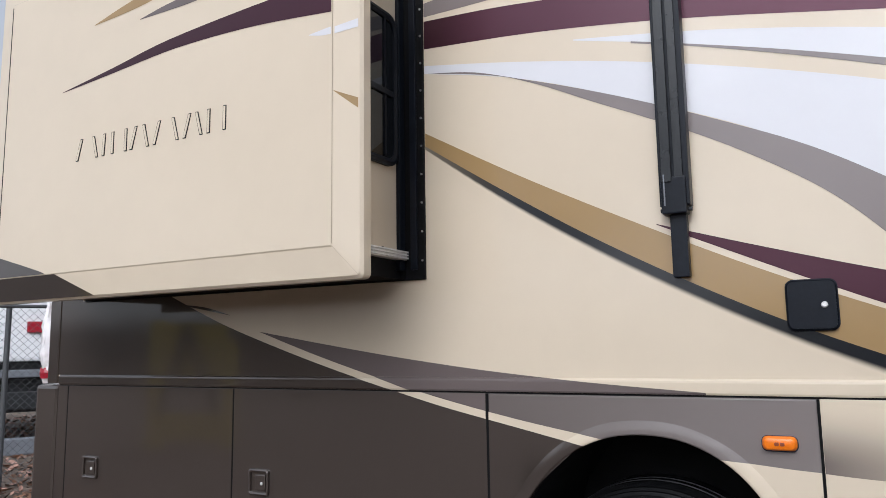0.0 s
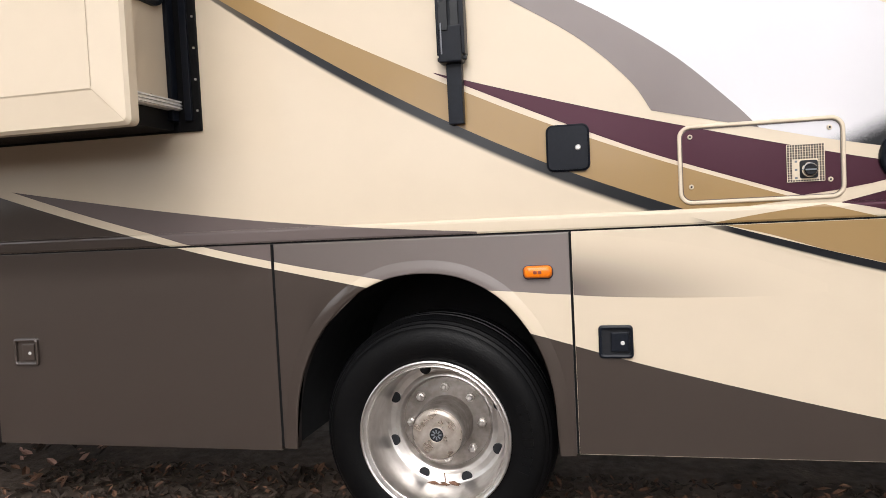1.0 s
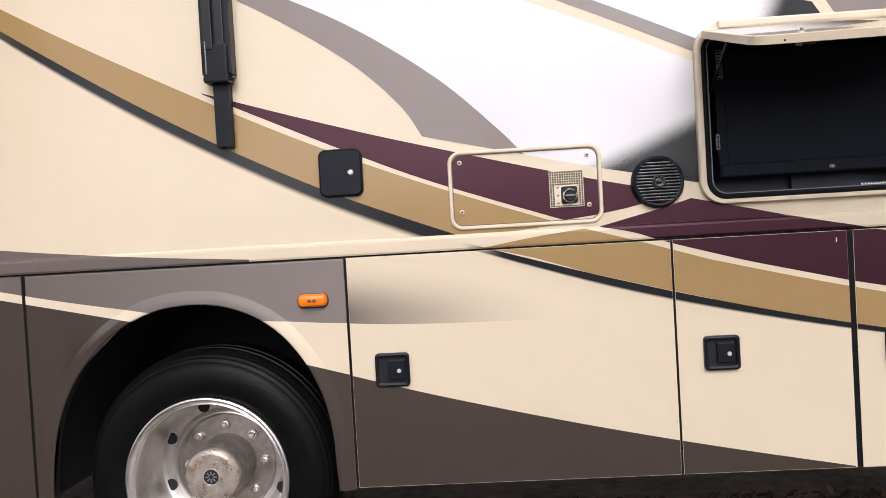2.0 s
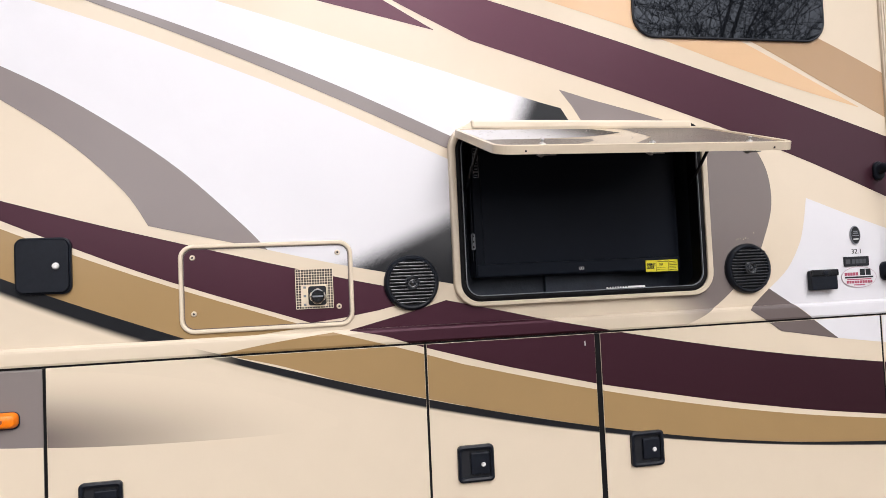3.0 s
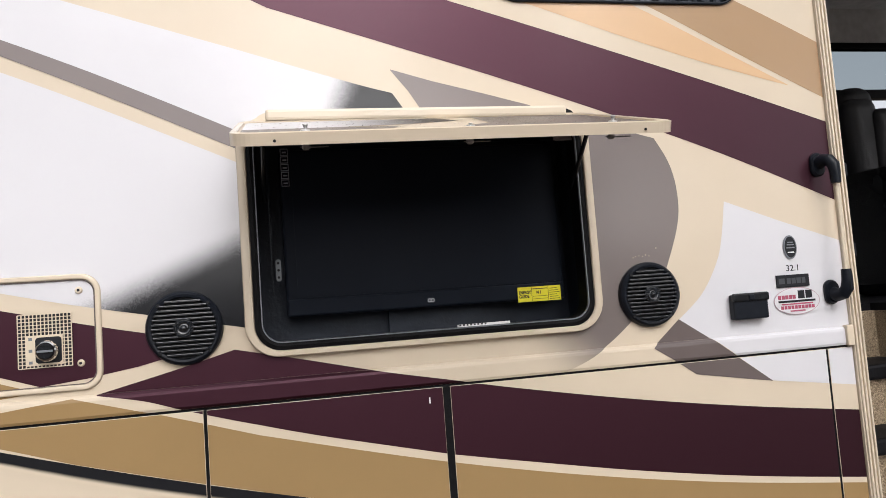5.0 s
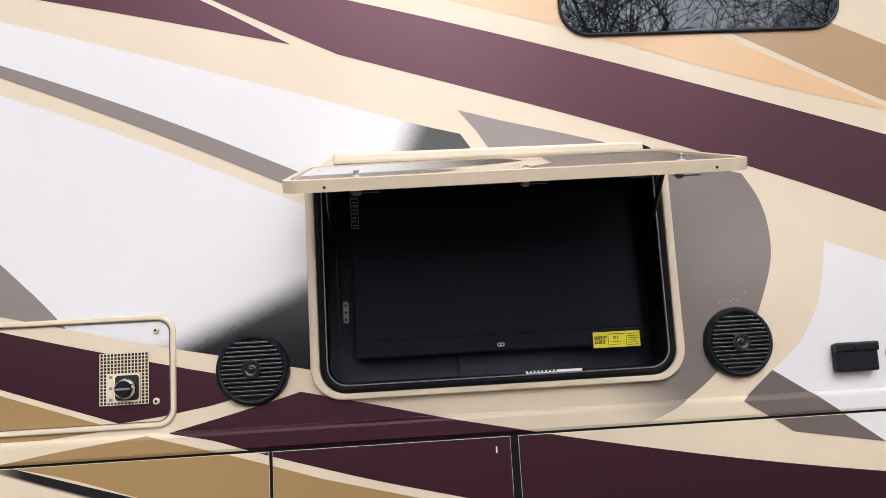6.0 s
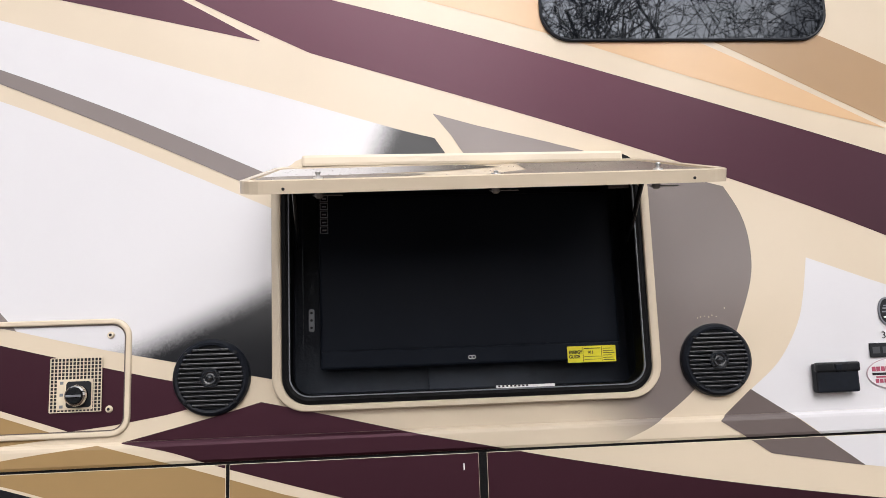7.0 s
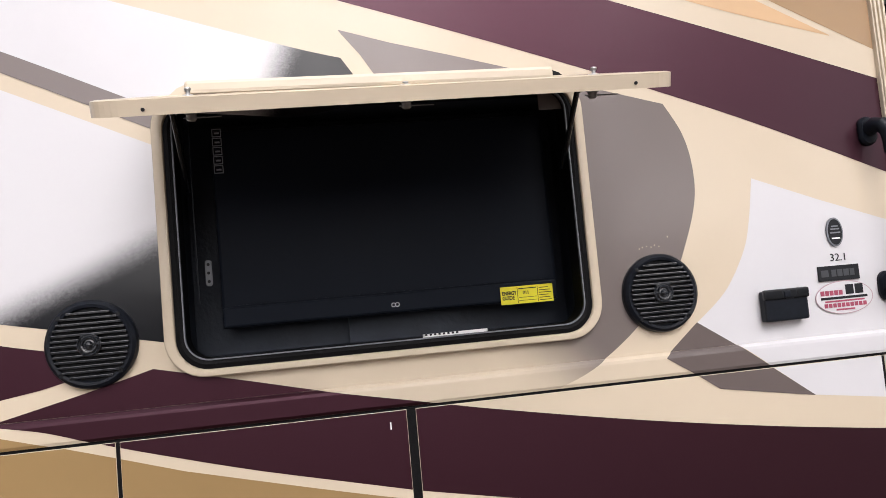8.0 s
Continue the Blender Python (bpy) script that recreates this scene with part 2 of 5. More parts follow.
def part(name, bm, mat, parent=None, label="", m=None, smooth=False, mesh=None):
    """Links a bmesh (or a shared mesh) as one object, in world metres or at the pose m, under its thing or part."""
    if mesh is None:
        if bm.faces:
            bmesh.ops.recalc_face_normals(bm, faces=bm.faces)
        mesh = bpy.data.meshes.new(name)
        bm.to_mesh(mesh)
        bm.free()
        for one in mat if isinstance(mat, (list, tuple)) else [mat]:
            mesh.materials.append(one)
        if smooth:
            mesh.shade_smooth()
            mesh.set_sharp_from_angle(angle=radians(28))
    ob = new(name, mesh)
    ob.matrix_basis = m if m is not None else Matrix.Identity(4)
    ORIGIN[ob] = ob.matrix_basis.copy()
    if parent is not None:
        ob.parent = parent
        ob.matrix_parent_inverse = ORIGIN[parent].inverted()
    if label:
        ob["label"] = label
    return ob


def box(bm, x0, x1, y0, y1, z0, z1, bevel=0.0):
    made = bmesh.ops.create_cube(bm, size=1, matrix=Matrix.LocRotScale(((x0 + x1) / 2, (y0 + y1) / 2, (z0 + z1) / 2), None, (x1 - x0, y1 - y0, z1 - z0)))
    if bevel:
        edges = list({e for v in made["verts"] for e in v.link_edges})
        bmesh.ops.bevel(bm, geom=edges, offset=bevel, segments=2, affect="EDGES", profile=0.6)


def boxed(x0, x1, y0, y1, z0, z1, bevel=0.0):
    bm = bmesh.new()
    box(bm, x0, x1, y0, y1, z0, z1, bevel)
    return bm


def rounded(cx, cz, w, h, r, n=6):
    """The outline of a rounded rectangle, as (x, z)."""
    out = []
    for sx, sz, a0 in ((1, 1, 0), (-1, 1, 90), (-1, -1, 180), (1, -1, 270)):
        for k in range(n + 1):
            a = radians(a0 + 90 * k / n)
            out.append((cx + sx * (w / 2 - r) + r * math.cos(a), cz + sz * (h / 2 - r) + r * math.sin(a)))
    return out


def circle(cx, cz, r, n=32):
    return [(cx + r * math.cos(2 * math.pi * k / n), cz + r * math.sin(2 * math.pi * k / n)) for k in range(n)]


def slab(bm, outline, y0, y1):
    """An outline in (x, z) given thickness from y0 to y1."""
    a = [bm.verts.new((x, y0, z)) for x, z in outline]
    b = [bm.verts.new((x, y1, z)) for x, z in outline]
    bm.faces.new(a)
    bm.faces.new(b[::-1])
    for k in range(len(a)):
        bm.faces.new((a[k], b[k], b[k - 1], a[k - 1]))


def slabbed(outline, y0, y1):
    bm = bmesh.new()
    slab(bm, outline, y0, y1)
    return bm


def ring(outer, inner, y0, y1, crown=0.0):
    """A frame between two outlines of equal count; crown raises the middle of its face."""
    bm = bmesh.new()
    mid = [((a + c) / 2, (b + d) / 2) for (a, b), (c, d) in zip(outer, inner)]
    loops = [[bm.verts.new((x, y, z)) for x, z in line] for line, y in ((outer, y1), (outer, y0), (mid, y0 - crown), (inner, y0), (inner, y1))]
    for p, q in zip(loops, loops[1:] + loops[:1]):
        for k in range(len(p)):
            bm.faces.new((p[k - 1], p[k], q[k], q[k - 1]))
    return bm


def bead(outer, inner, height, n=8, flat=0.55):
    """A rounded moulding between two outlines of equal count, standing out from the wall."""
    bm = bmesh.new()
    loops = []
    for k in range(n + 1):
        a = math.pi * k / n
        f, y = 0.5 - 0.5 * math.copysign(abs(math.cos(a)) ** flat, math.cos(a)), -height * math.sin(a) ** flat
        loops.append([bm.verts.new((p[0] + (q[0] - p[0]) * f, y - 0.0005, p[1] + (q[1] - p[1]) * f)) for p, q in zip(outer, inner)])
    for p, q in zip(loops, loops[1:] + loops[:1]):
        for k in range(len(p)):
            bm.faces.new((p[k - 1], p[k], q[k], q[k - 1]))
    return bm


def lathe(bm, profile, cx, cz, seg=48):
    """Turns a profile of (radius, y) about an axle along y."""
    rows = [[bm.verts.new((cx + r * math.cos(2 * math.pi * k / seg), y, cz + r * math.sin(2 * math.pi * k / seg))) for k in range(seg)] for r, y in profile]
    for a, b in zip(rows, rows[1:]):
        for k in range(seg):
            bm.faces.new((a[k - 1], a[k], b[k], b[k - 1]))
    return rows


def disc(bm, cx, cz, r, y0, y1, seg=24):
    slab(bm, circle(cx, cz, r, seg), y0, y1)


def spline(points, n):
    """A smooth line through a few points, n + 1 steps long."""
    p = [points[0], *points, points[-1]]
    out = []
    for k in range(n + 1):
        s = k / n * (len(points) - 1)
        i = min(int(s), len(points) - 2)
        t = s - i
        a, b, c, d = p[i], p[i + 1], p[i + 2], p[i + 3]
        out.append(tuple(0.5 * (2 * b[j] + (c[j] - a[j]) * t + (2 * a[j] - 5 * b[j] + 4 * c[j] - d[j]) * t * t + (3 * b[j] - a[j] - 3 * c[j] + d[j]) * t ** 3) for j in (0, 1)))
    return out


def strip(top, low, n=40):
    """A flat painted shape between two smooth edges, on y = 0, with u along it and v from its lower to its upper edge."""
    bm = bmesh.new()
    uv = bm.loops.layers.uv.new("UVMap")
    a, b = spline(top, n), spline(low, n)
    rows = [(bm.verts.new((p[0], 0, p[1])), bm.verts.new((q[0], 0, q[1]))) for p, q in zip(a, b)]
    for k in range(n):
        f = bm.faces.new((rows[k][0], rows[k][1], rows[k + 1][1], rows[k + 1][0]))
        for loop, where in zip(f.loops, ((k / n, 1), (k / n, 0), ((k + 1) / n, 0), ((k + 1) / n, 1))):
            loop[uv].uv = where
    bmesh.ops.remove_doubles(bm, verts=bm.verts, dist=1e-5)
    return bm


def clipped(bm, x0, x1, z0, z1):
    """What of a flat shape lies within a panel."""
    for co, no in (((x0, 0, 0), (-1, 0, 0)), ((x1, 0, 0), (1, 0, 0)), ((0, 0, z0), (0, 0, -1)), ((0, 0, z1), (0, 0, 1))):
        bmesh.ops.bisect_plane(bm, geom=bm.verts[:] + bm.edges[:] + bm.faces[:], plane_co=co, plane_no=no, clear_outer=True)
    return bm


def wall_with_holes(x0, x1, z0, z1, holes, y0, y1):
    xs = sorted({x0, x1, *[h[k] for h in holes for k in (0, 1)]})
    zs = sorted({z0, z1, *[h[k] for h in holes for k in (2, 3)]})
    bm = bmesh.new()

    def solid(i, j):
        if not (0 <= i < len(xs) - 1 and 0 <= j < len(zs) - 1):
            return False
        cx, cz = (xs[i] + xs[i + 1]) / 2, (zs[j] + zs[j + 1]) / 2
        return not any(h[0] < cx < h[1] and h[2] < cz < h[3] for h in holes)

    def quad(*p):
        bm.faces.new([bm.verts.new(v) for v in p])

    for i in range(len(xs) - 1):
        for j in range(len(zs) - 1):
            if not solid(i, j):
                continue
            a, b, c, d = xs[i], xs[i + 1], zs[j], zs[j + 1]
            quad((a, y0, c), (b, y0, c), (b, y0, d), (a, y0, d))
            quad((a, y1, c), (a, y1, d), (b, y1, d), (b, y1, c))
            if not solid(i - 1, j):
                quad((a, y0, c), (a, y0, d), (a, y1, d), (a, y1, c))
            if not solid(i + 1, j):
                quad((b, y0, c), (b, y1, c), (b, y1, d), (b, y0, d))
            if not solid(i, j - 1):
                quad((a, y0, c), (a, y1, c), (b, y1, c), (b, y0, c))
            if not solid(i, j + 1):
                quad((a, y0, d), (b, y0, d), (b, y1, d), (a, y1, d))
    bmesh.ops.remove_doubles(bm, verts=bm.verts, dist=1e-5)
    return bm

# ---- ground ----
bm = bmesh.new()
bmesh.ops.create_grid(bm, x_segments=2, y_segments=2, size=300)
ground = part("ground", bm, EARTH, None, m=pose(0, 0, 0))
tagged(ground, "brown earth and gravel strewn with dead leaves", "ground", kind="structure")

# ---- motorhome: shell ----
REAR, FRONT, FAR, ROOF, SKIRT = -3.18, 7.30, 2.45, 3.60, 0.43
BELT_LOW, BELT_TOP = 1.283, 1.335
motorhome = thing("motorhome", (2.0, 1.2, 0.0), "large cream motorhome with maroon, gold, grey and white swoops", "motorhome")
holes = [(-2.98, -0.635, 1.76, 3.40), (2.165, 3.073, 1.421, 1.989), (3.945, 4.64, 1.293, 3.05), (5.55, 7.05, 2.0, 3.10)]
side_wall = part("side_wall", wall_with_holes(REAR, FRONT, BELT_LOW + 0.01, ROOF, holes, 0.0, 0.045), CREAM, motorhome)
bm = wall_with_holes(REAR, FRONT, 0.55, ROOF, [(5.6, 7.06, 2.0, 3.10)], FAR, FAR + 0.045)
part("far_wall", bm, CABIN, motorhome)
part("roof", boxed(REAR, FRONT, 0.0, FAR + 0.045, ROOF, ROOF + 0.06), CREAM, motorhome)
bm = boxed(REAR - 0.10, REAR, 0.02, FAR, 1.285, ROOF + 0.06, 0.03)
rear_cap = part("rear_cap", bm, DARK, motorhome)
part("rear_bumper", boxed(-3.40, REAR - 0.004, 0.0, FAR, 0.40, 1.28, 0.025), DARK, motorhome)
part("corner_post", boxed(REAR - 0.11, REAR - 0.012, -0.002, 0.05, 1.287, 1.86, 0.01), DARK, motorhome)
part("underbody", boxed(REAR, FRONT, 0.95, FAR, 0.48, 0.66), TRUCK_DARK, motorhome)
bm = bmesh.new()
box(bm, FRONT, FRONT + 0.06, 0.0, FAR, 0.5, 2.02)
box(bm, FRONT, FRONT + 0.06, 0.0, FAR, 3.2, ROOF)
part("front_cap", bm, CREAM, motorhome)

# the belt rail along the top of the storage doors
bm = bmesh.new()
section = [(0.0, 1.3390), (-0.005, 1.3375), (-0.0095, 1.3320), (-0.0105, 1.3250), (-0.0105, 1.2900), (-0.007, BELT_LOW), (0.0, BELT_LOW)]
ends = [[bm.verts.new((x, y, z)) for y, z in section] for x in (REAR + 0.02, 3.895)]
for k in range(len(section)):
    bm.faces.new((ends[0][k - 1], ends[0][k], ends[1][k], ends[1][k - 1]))
bm.faces.new(ends[0])
bm.faces.new(ends[1][::-1])
belt = part("belt_rail", bm, CREAM, motorhome, "moulded belt rail")
part("rail_end_cap", boxed(3.880, 3.905, -0.020, -0.001, BELT_LOW - 0.002, BELT_TOP + 0.008, 0.004), CREAM, motorhome)

# ---- motorhome: storage doors under the belt rail ----
# (left, right, bottom, colour, skirt thickness)
DOOR_TOP, DOOR_FACE = 1.2762, -0.004
PANELS = [(-3.170, -3.082, 0.40, DARK), (-3.072, -1.762, 0.40, DARK), (-1.752, -0.360, 0.42, DARK), (0.853, 2.014, 0.437, CREAM), (2.022, 2.626, 0.437, CREAM), (2.646, 3.812, 0.437, CREAM), (3.819, 3.905, 0.437, CREAM)]
doors = []
for k, (a, b, low, mat) in enumerate(PANELS):
    name = "storage_door" if b - a > 0.2 else "skirt_panel"
    doors.append((part(name, boxed(a, b, DOOR_FACE, 0.03, low, DOOR_TOP, 0.0017), mat, motorhome), a, b, low, DOOR_TOP))
# the framing behind the gaps
bm = bmesh.new()
box(bm, REAR + 0.005, -0.30, 0.035, 0.06, 0.45, 1.32)
box(bm, 0.80, 3.90, 0.035, 0.06, 0.47, 1.32)
part("door_framing", bm, RUBBER, motorhome)
for a, b, low in ((-3.082, -3.072, 0.40), (-1.762, -1.752, 0.42), (-0.360, -0.350, 0.44), (0.845, 0.853, 0.44), (2.014, 2.022, 0.44), (2.626, 2.646, 0.44), (3.812, 3.819, 0.44)):
    part("door_seal", boxed(a - 0.001, b + 0.001, -0.0028, 0.034, low, DOOR_TOP - 0.002), RUBBER, motorhome)
part("rail_seal", boxed(REAR + 0.02, 3.89, -0.0030, 0.034, DOOR_TOP, BELT_LOW), RUBBER, motorhome)
part("rain_gutter", boxed(REAR + 0.02, 3.89, 0.036, 0.05, DOOR_TOP - 0.03, 1.292), RUBBER, motorhome)

# the wheel arch panel
ARCH = [(-0.290, 0.43), (-0.284, 0.55), (-0.268, 0.66), (-0.235, 0.77), (-0.180, 0.88), (-0.085, 0.995), (0.02, 1.075), (0.135, 1.122), (0.25, 1.138), (0.36, 1.132), (0.45, 1.108), (0.54, 1.062), (0.615, 0.998), (0.685, 0.905), (0.735, 0.80), (0.764, 0.69), (0.778, 0.56), (0.783, 0.43)]
arch = spline(ARCH, 85)
FENDER = (-0.350, 0.845)
outline = [(FENDER[0], 0.43), (FENDER[0], DOOR_TOP), (FENDER[1], DOOR_TOP), (FENDER[1], 0.437)] + arch[::-1]
bm = slabbed(outline, DOOR_FACE, 0.03)
rim = [e for e in bm.edges if all(v.co.y < 0 for v in e.verts) and (all(v.co.z > 1.26 for v in e.verts) or all(abs(v.co.x - x) < 1e-4 for v in e.verts for x in FENDER[1:]) or all(abs(v.co.x - FENDER[0]) < 1e-4 for v in e.verts))]
bmesh.ops.bevel(bm, geom=rim, offset=0.007, segments=4, affect="EDGES", profile=0.5)
fender = part("wheel_arch_panel", bm, WARM_GREY, motorhome)
# flared lip round the arch; the stripes run on over it
bm = bmesh.new()
cx, cz = 0.246, 0.60
rows = []
for x, z in arch:
    d = Vector((x - cx, z - cz if z > 0.6 else 0)).normalized()
    rows.append([bm.verts.new((x + d.x * w, y, z + d.y * w)) for w, y in ((0.0, 0.035), (-0.002, -0.007), (0.002, -0.0098), (0.010, -0.0102), (0.022, -0.0092), (0.036, -0.0070), (0.050, -0.0046))])
for p, q in zip(rows, rows[1:]):
    for k in range(6):
        bm.faces.new((p[k], p[k + 1], q[k + 1], q[k]))
LIP = [DARK, CREAM, WARM_GREY]
# (x, z, slope) of the edges between the colours, behind and ahead of the axle
BEHIND, AHEAD = ((-0.23, 1.178, -0.181), (-0.23, 1.146, -0.216)), ((0.54, 1.064, -0.075), (0.69, 0.897, -0.29))
for x, z, slope in BEHIND + AHEAD:
    bmesh.ops.bisect_plane(bm, geom=bm.verts[:] + bm.edges[:] + bm.faces[:], plane_co=(x, 0, z), plane_no=(-slope, 0, 1))
for f in bm.faces:
    c = f.calc_center_median()
    upper, lower = [z + slope * (c.x - x) for x, z, slope in (BEHIND if c.x < cx else AHEAD)]
    f.material_index = 2 if c.z > upper else (1 if c.z > lower else 0)
part("arch_lip", bm, LIP, motorhome, "flared lip of the wheel arch", smooth=True)
bm = bmesh.new()
rows = [[bm.verts.new((x, y, z)) for y in (0.03, 0.9)] for x, z in [(0.22 + (x - 0.22) * 1.03, z * 1.02) for x, z in arch]]
for p, q in zip(rows, rows[1:]):
    bm.faces.new((p[0], p[1], q[1], q[0]))
bm.faces.new([r[1] for r in rows])
part("wheel_well", bm, TRUCK_DARK, motorhome)

# ---- painted stripes ----
FIELD = [(side_wall, -0.620, 3.905, BELT_TOP + 0.004, ROOF, 0.0), (belt, -3.162, 3.88, BELT_LOW + 0.0002, 1.3388, 0.0)]
FIELD += [(ob, a + 0.0012, b - 0.0012, low + 0.002, top - 0.0012, DOOR_FACE) for ob, a, b, low, top in doors]
FIELD += [(fender, FENDER[0] + 0.002, FENDER[1] - 0.002, 0.43, DOOR_TOP - 0.002, DOOR_FACE)]


def stripe(top, low, mat, layer, on=None, n=40, sharp=False):
    """Lays one painted stripe on every panel that it crosses."""
    for ob, a, b, c, d, y in FIELD:
        if on is not None and ob not in on:
            continue
        bm = clipped(strip(top, low, len(top) - 1 if sharp else n), a, b, c, d)
        if not bm.faces:
            bm.free()
            continue
        if ob is belt:
            for _, z in section[1:-2]:
                bmesh.ops.bisect_plane(bm, geom=bm.verts[:] + bm.edges[:] + bm.faces[:], plane_co=(0, 0, z), plane_no=(0, 0, 1))
            for v in bm.verts:
                v.co.y = float(np.interp(v.co.z, [p[1] for p in section[-2::-1]], [p[0] for p in section[-2::-1]]))
        part("painted_stripe", bm, mat, ob, m=pose(0, y - 0.0007 * layer, 0))


UPPER = [side_wall, belt]
LOWER = [d[0] for d in doors]
# the umber field under the slide-out, drawn on the wall behind and on the rail
FIELD[0] = (side_wall, REAR, 3.905, BELT_TOP + 0.004, ROOF, 0.0)
D_TOP = [(-2.25, 1.765), (-1.87, 1.607), (-1.49, 1.478), (-1.11, 1.363), (-0.73, 1.262), (-0.35, 1.174), (0.04, 1.085)]
stripe([(-3.18, 1.90), (-2.985, 1.90), (-2.984, 1.765), (-2.25, 1.765)], [(-3.18, 1.2), (-2.985, 1.2), (-2.984, 1.2), (-2.25, 1.2)], DARK, 1, UPPER, sharp=True)
stripe(D_TOP, [(x, min(1.2, z - 0.02)) for x, z in D_TOP], DARK, 1, UPPER)
# cream along the stripe on the umber doors, then the taupe wedge above it
WED_TOP = [(-1.60, 1.555), (-1.18, 1.485), (-0.76, 1.420), (-0.34, 1.365), (0.08, 1.323), (0.50, 1.291)]
stripe([(-1.60, 1.555), (-1.26, 1.443), (-0.91, 1.340), (-0.57, 1.252), (-0.23, 1.178), (0.08, 1.122)], [(-1.60, 1.513), (-1.26, 1.405), (-0.91, 1.308), (-0.57, 1.220), (-0.23, 1.146), (0.02, 1.092)], CREAM, 2, LOWER + [fender])
stripe(WED_TOP, [(-1.60, 1.555), (-1.26, 1.443), (-0.91, 1.340), (-0.57, 1.252), (-0.23, 1.27), (0.50, 1.27)], WEDGE, 2, UPPER)
stripe([(-0.95, 1.40), (-0.7, 1.35), (-0.35, 1.30)], [(-0.95, 1.352), (-0.7, 1.285), (-0.35, 1.202)], WEDGE, 2, LOWER)
stripe([(-2.17, 1.712), (-1.98, 1.690), (-1.80, 1.644)], [(-2.17, 1.709), (-1.98, 1.676), (-1.80, 1.642)], DARK, 2, UPPER)
# the arch panel: umber to either side of the wheel, cream to its front
stripe([(-0.35, 1.178), (-0.23, 1.152), (-0.12, 1.127), (-0.05, 1.112), (0.02, 1.098)], [(-0.35, 0.43), (-0.292, 0.43), (-0.275, 0.66), (-0.185, 0.88), (0.02, 1.078)], DARK, 1, [fender])
stripe([(0.54, 1.064), (0.60, 1.060), (0.68, 1.053), (0.76, 1.046), (0.86, 1.040)], [(0.54, 1.064), (0.617, 0.998), (0.688, 0.905), (0.765, 0.875), (0.86, 0.848)], CREAM, 1, [fender])
stripe([(0.690, 0.897), (0.72, 0.888), (0.76, 0.876), (0.80, 0.865), (0.86, 0.848)], [(0.690, 0.897), (0.737, 0.80), (0.767, 0.69), (0.786, 0.43), (0.86, 0.43)], DARK, 1, [fender])
# grey blown out over the first cream door, umber along the foot of the cream doors
stripe([(0.84, 1.265), (1.0, 1.255), (1.25, 1.215), (1.5, 1.15), (1.72, 1.06)], [(0.84, 1.040), (1.0, 1.029), (1.25, 1.021), (1.5, 1.020), (1.72, 1.030)], FENDER_BLOW, 1, LOWER)
stripe([(0.70, 0.893), (1.08, 0.783), (1.46, 0.686), (1.84, 0.598), (2.22, 0.519), (2.62, 0.443)], [(0.70, 0.42), (1.08, 0.42), (1.46, 0.42), (1.84, 0.42), (2.22, 0.42), (2.62, 0.42)], DARK, 1, LOWER)
FIELD[0] = (side_wall, -0.632, 3.905, BELT_TOP + 0.004, ROOF, 0.0)
# gold band with its black lower edge, on the wall
G_TOP = [(-0.64, 2.415), (-0.18, 2.157), (0.27, 1.925), (0.71, 1.713), (1.16, 1.526), (1.64, 1.355)]
G_LOW = [(-0.64, 2.350), (-0.25, 2.095), (0.12, 1.868), (0.49, 1.666), (0.86, 1.490), (1.30, 1.316)]
S_LOW = [(-0.64, 2.335), (-0.27, 2.060), (0.08, 1.832), (0.43, 1.634), (0.78, 1.458), (1.13, 1.306)]
stripe(G_TOP, [(a - 0.01, b + 0.006) for a, b in G_LOW], GOLD, 1, [side_wall])
stripe([(a, b + 0.006) for a, b in G_LOW], S_LOW, SHADE_WALL, 2, [side_wall])
# the same band beneath the rail
stripe([(1.36, 1.287), (1.53, 1.313), (1.715, 1.334)], [(1.36, 1.284), (1.53, 1.24), (1.715, 1.178)], GOLD, 1, [belt] + LOWER)
stripe([(1.715, 1.334), (1.93, 1.270), (2.15, 1.200)], [(1.715, 1.178), (1.93, 1.118), (2.15, 1.06)], GOLD, 1, [belt] + LOWER)
stripe([(2.15, 1.200), (2.59, 1.088), (3.02, 0.997), (3.46, 0.924), (3.92, 0.868)], [(2.15, 1.058), (2.59, 0.958), (3.02, 0.876), (3.46, 0.822), (3.92, 0.785)], GOLD, 1, LOWER)
stripe([(1.26, 1.316), (1.81, 1.150), (2.32, 1.018), (2.84, 0.909), (3.36, 0.832), (3.92, 0.788)], [(1.26, 1.29), (1.81, 1.108), (2.32, 0.982), (2.84, 0.886), (3.36, 0.817), (3.92, 0.764)], SHADE_FRONT, 2, [belt] + LOWER)
# maroon dart on the wall, and the long maroon band that crosses the rail
stripe([(0.36, 1.905), (0.67, 1.807), (0.97, 1.717), (1.22, 1.648), (1.50, 1.573)], [(0.36, 1.902), (0.62, 1.780), (0.90, 1.652), (1.20, 1.526), (1.645, 1.368)], MAROON, 1, [side_wall])
stripe([(1.50, 1.573), (1.66, 1.532), (1.82, 1.493), (1.99, 1.455)], [(1.645, 1.368), (1.75, 1.379), (1.87, 1.398), (1.99, 1.425)], MAROON, 1, [side_wall], sharp=True)
stripe([(1.770, 1.338), (1.88, 1.364), (1.99, 1.391), (2.097, 1.420)], [(1.770, 1.336), (1.88, 1.312), (1.99, 1.274), (2.097, 1.241)], MAROON, 1)
stripe([(2.097, 1.420), (2.28, 1.377), (2.46, 1.333), (2.64, 1.295)], [(2.097, 1.241), (2.28, 1.188), (2.46, 1.142), (2.64, 1.097)], MAROON, 1)
stripe([(2.64, 1.295), (2.82, 1.256), (3.18, 1.189), (3.54, 1.133), (3.92, 1.084)], [(2.64, 1.097), (2.82, 1.060), (3.18, 0.990), (3.54, 0.932), (3.92, 0.884)], MAROON, 1)
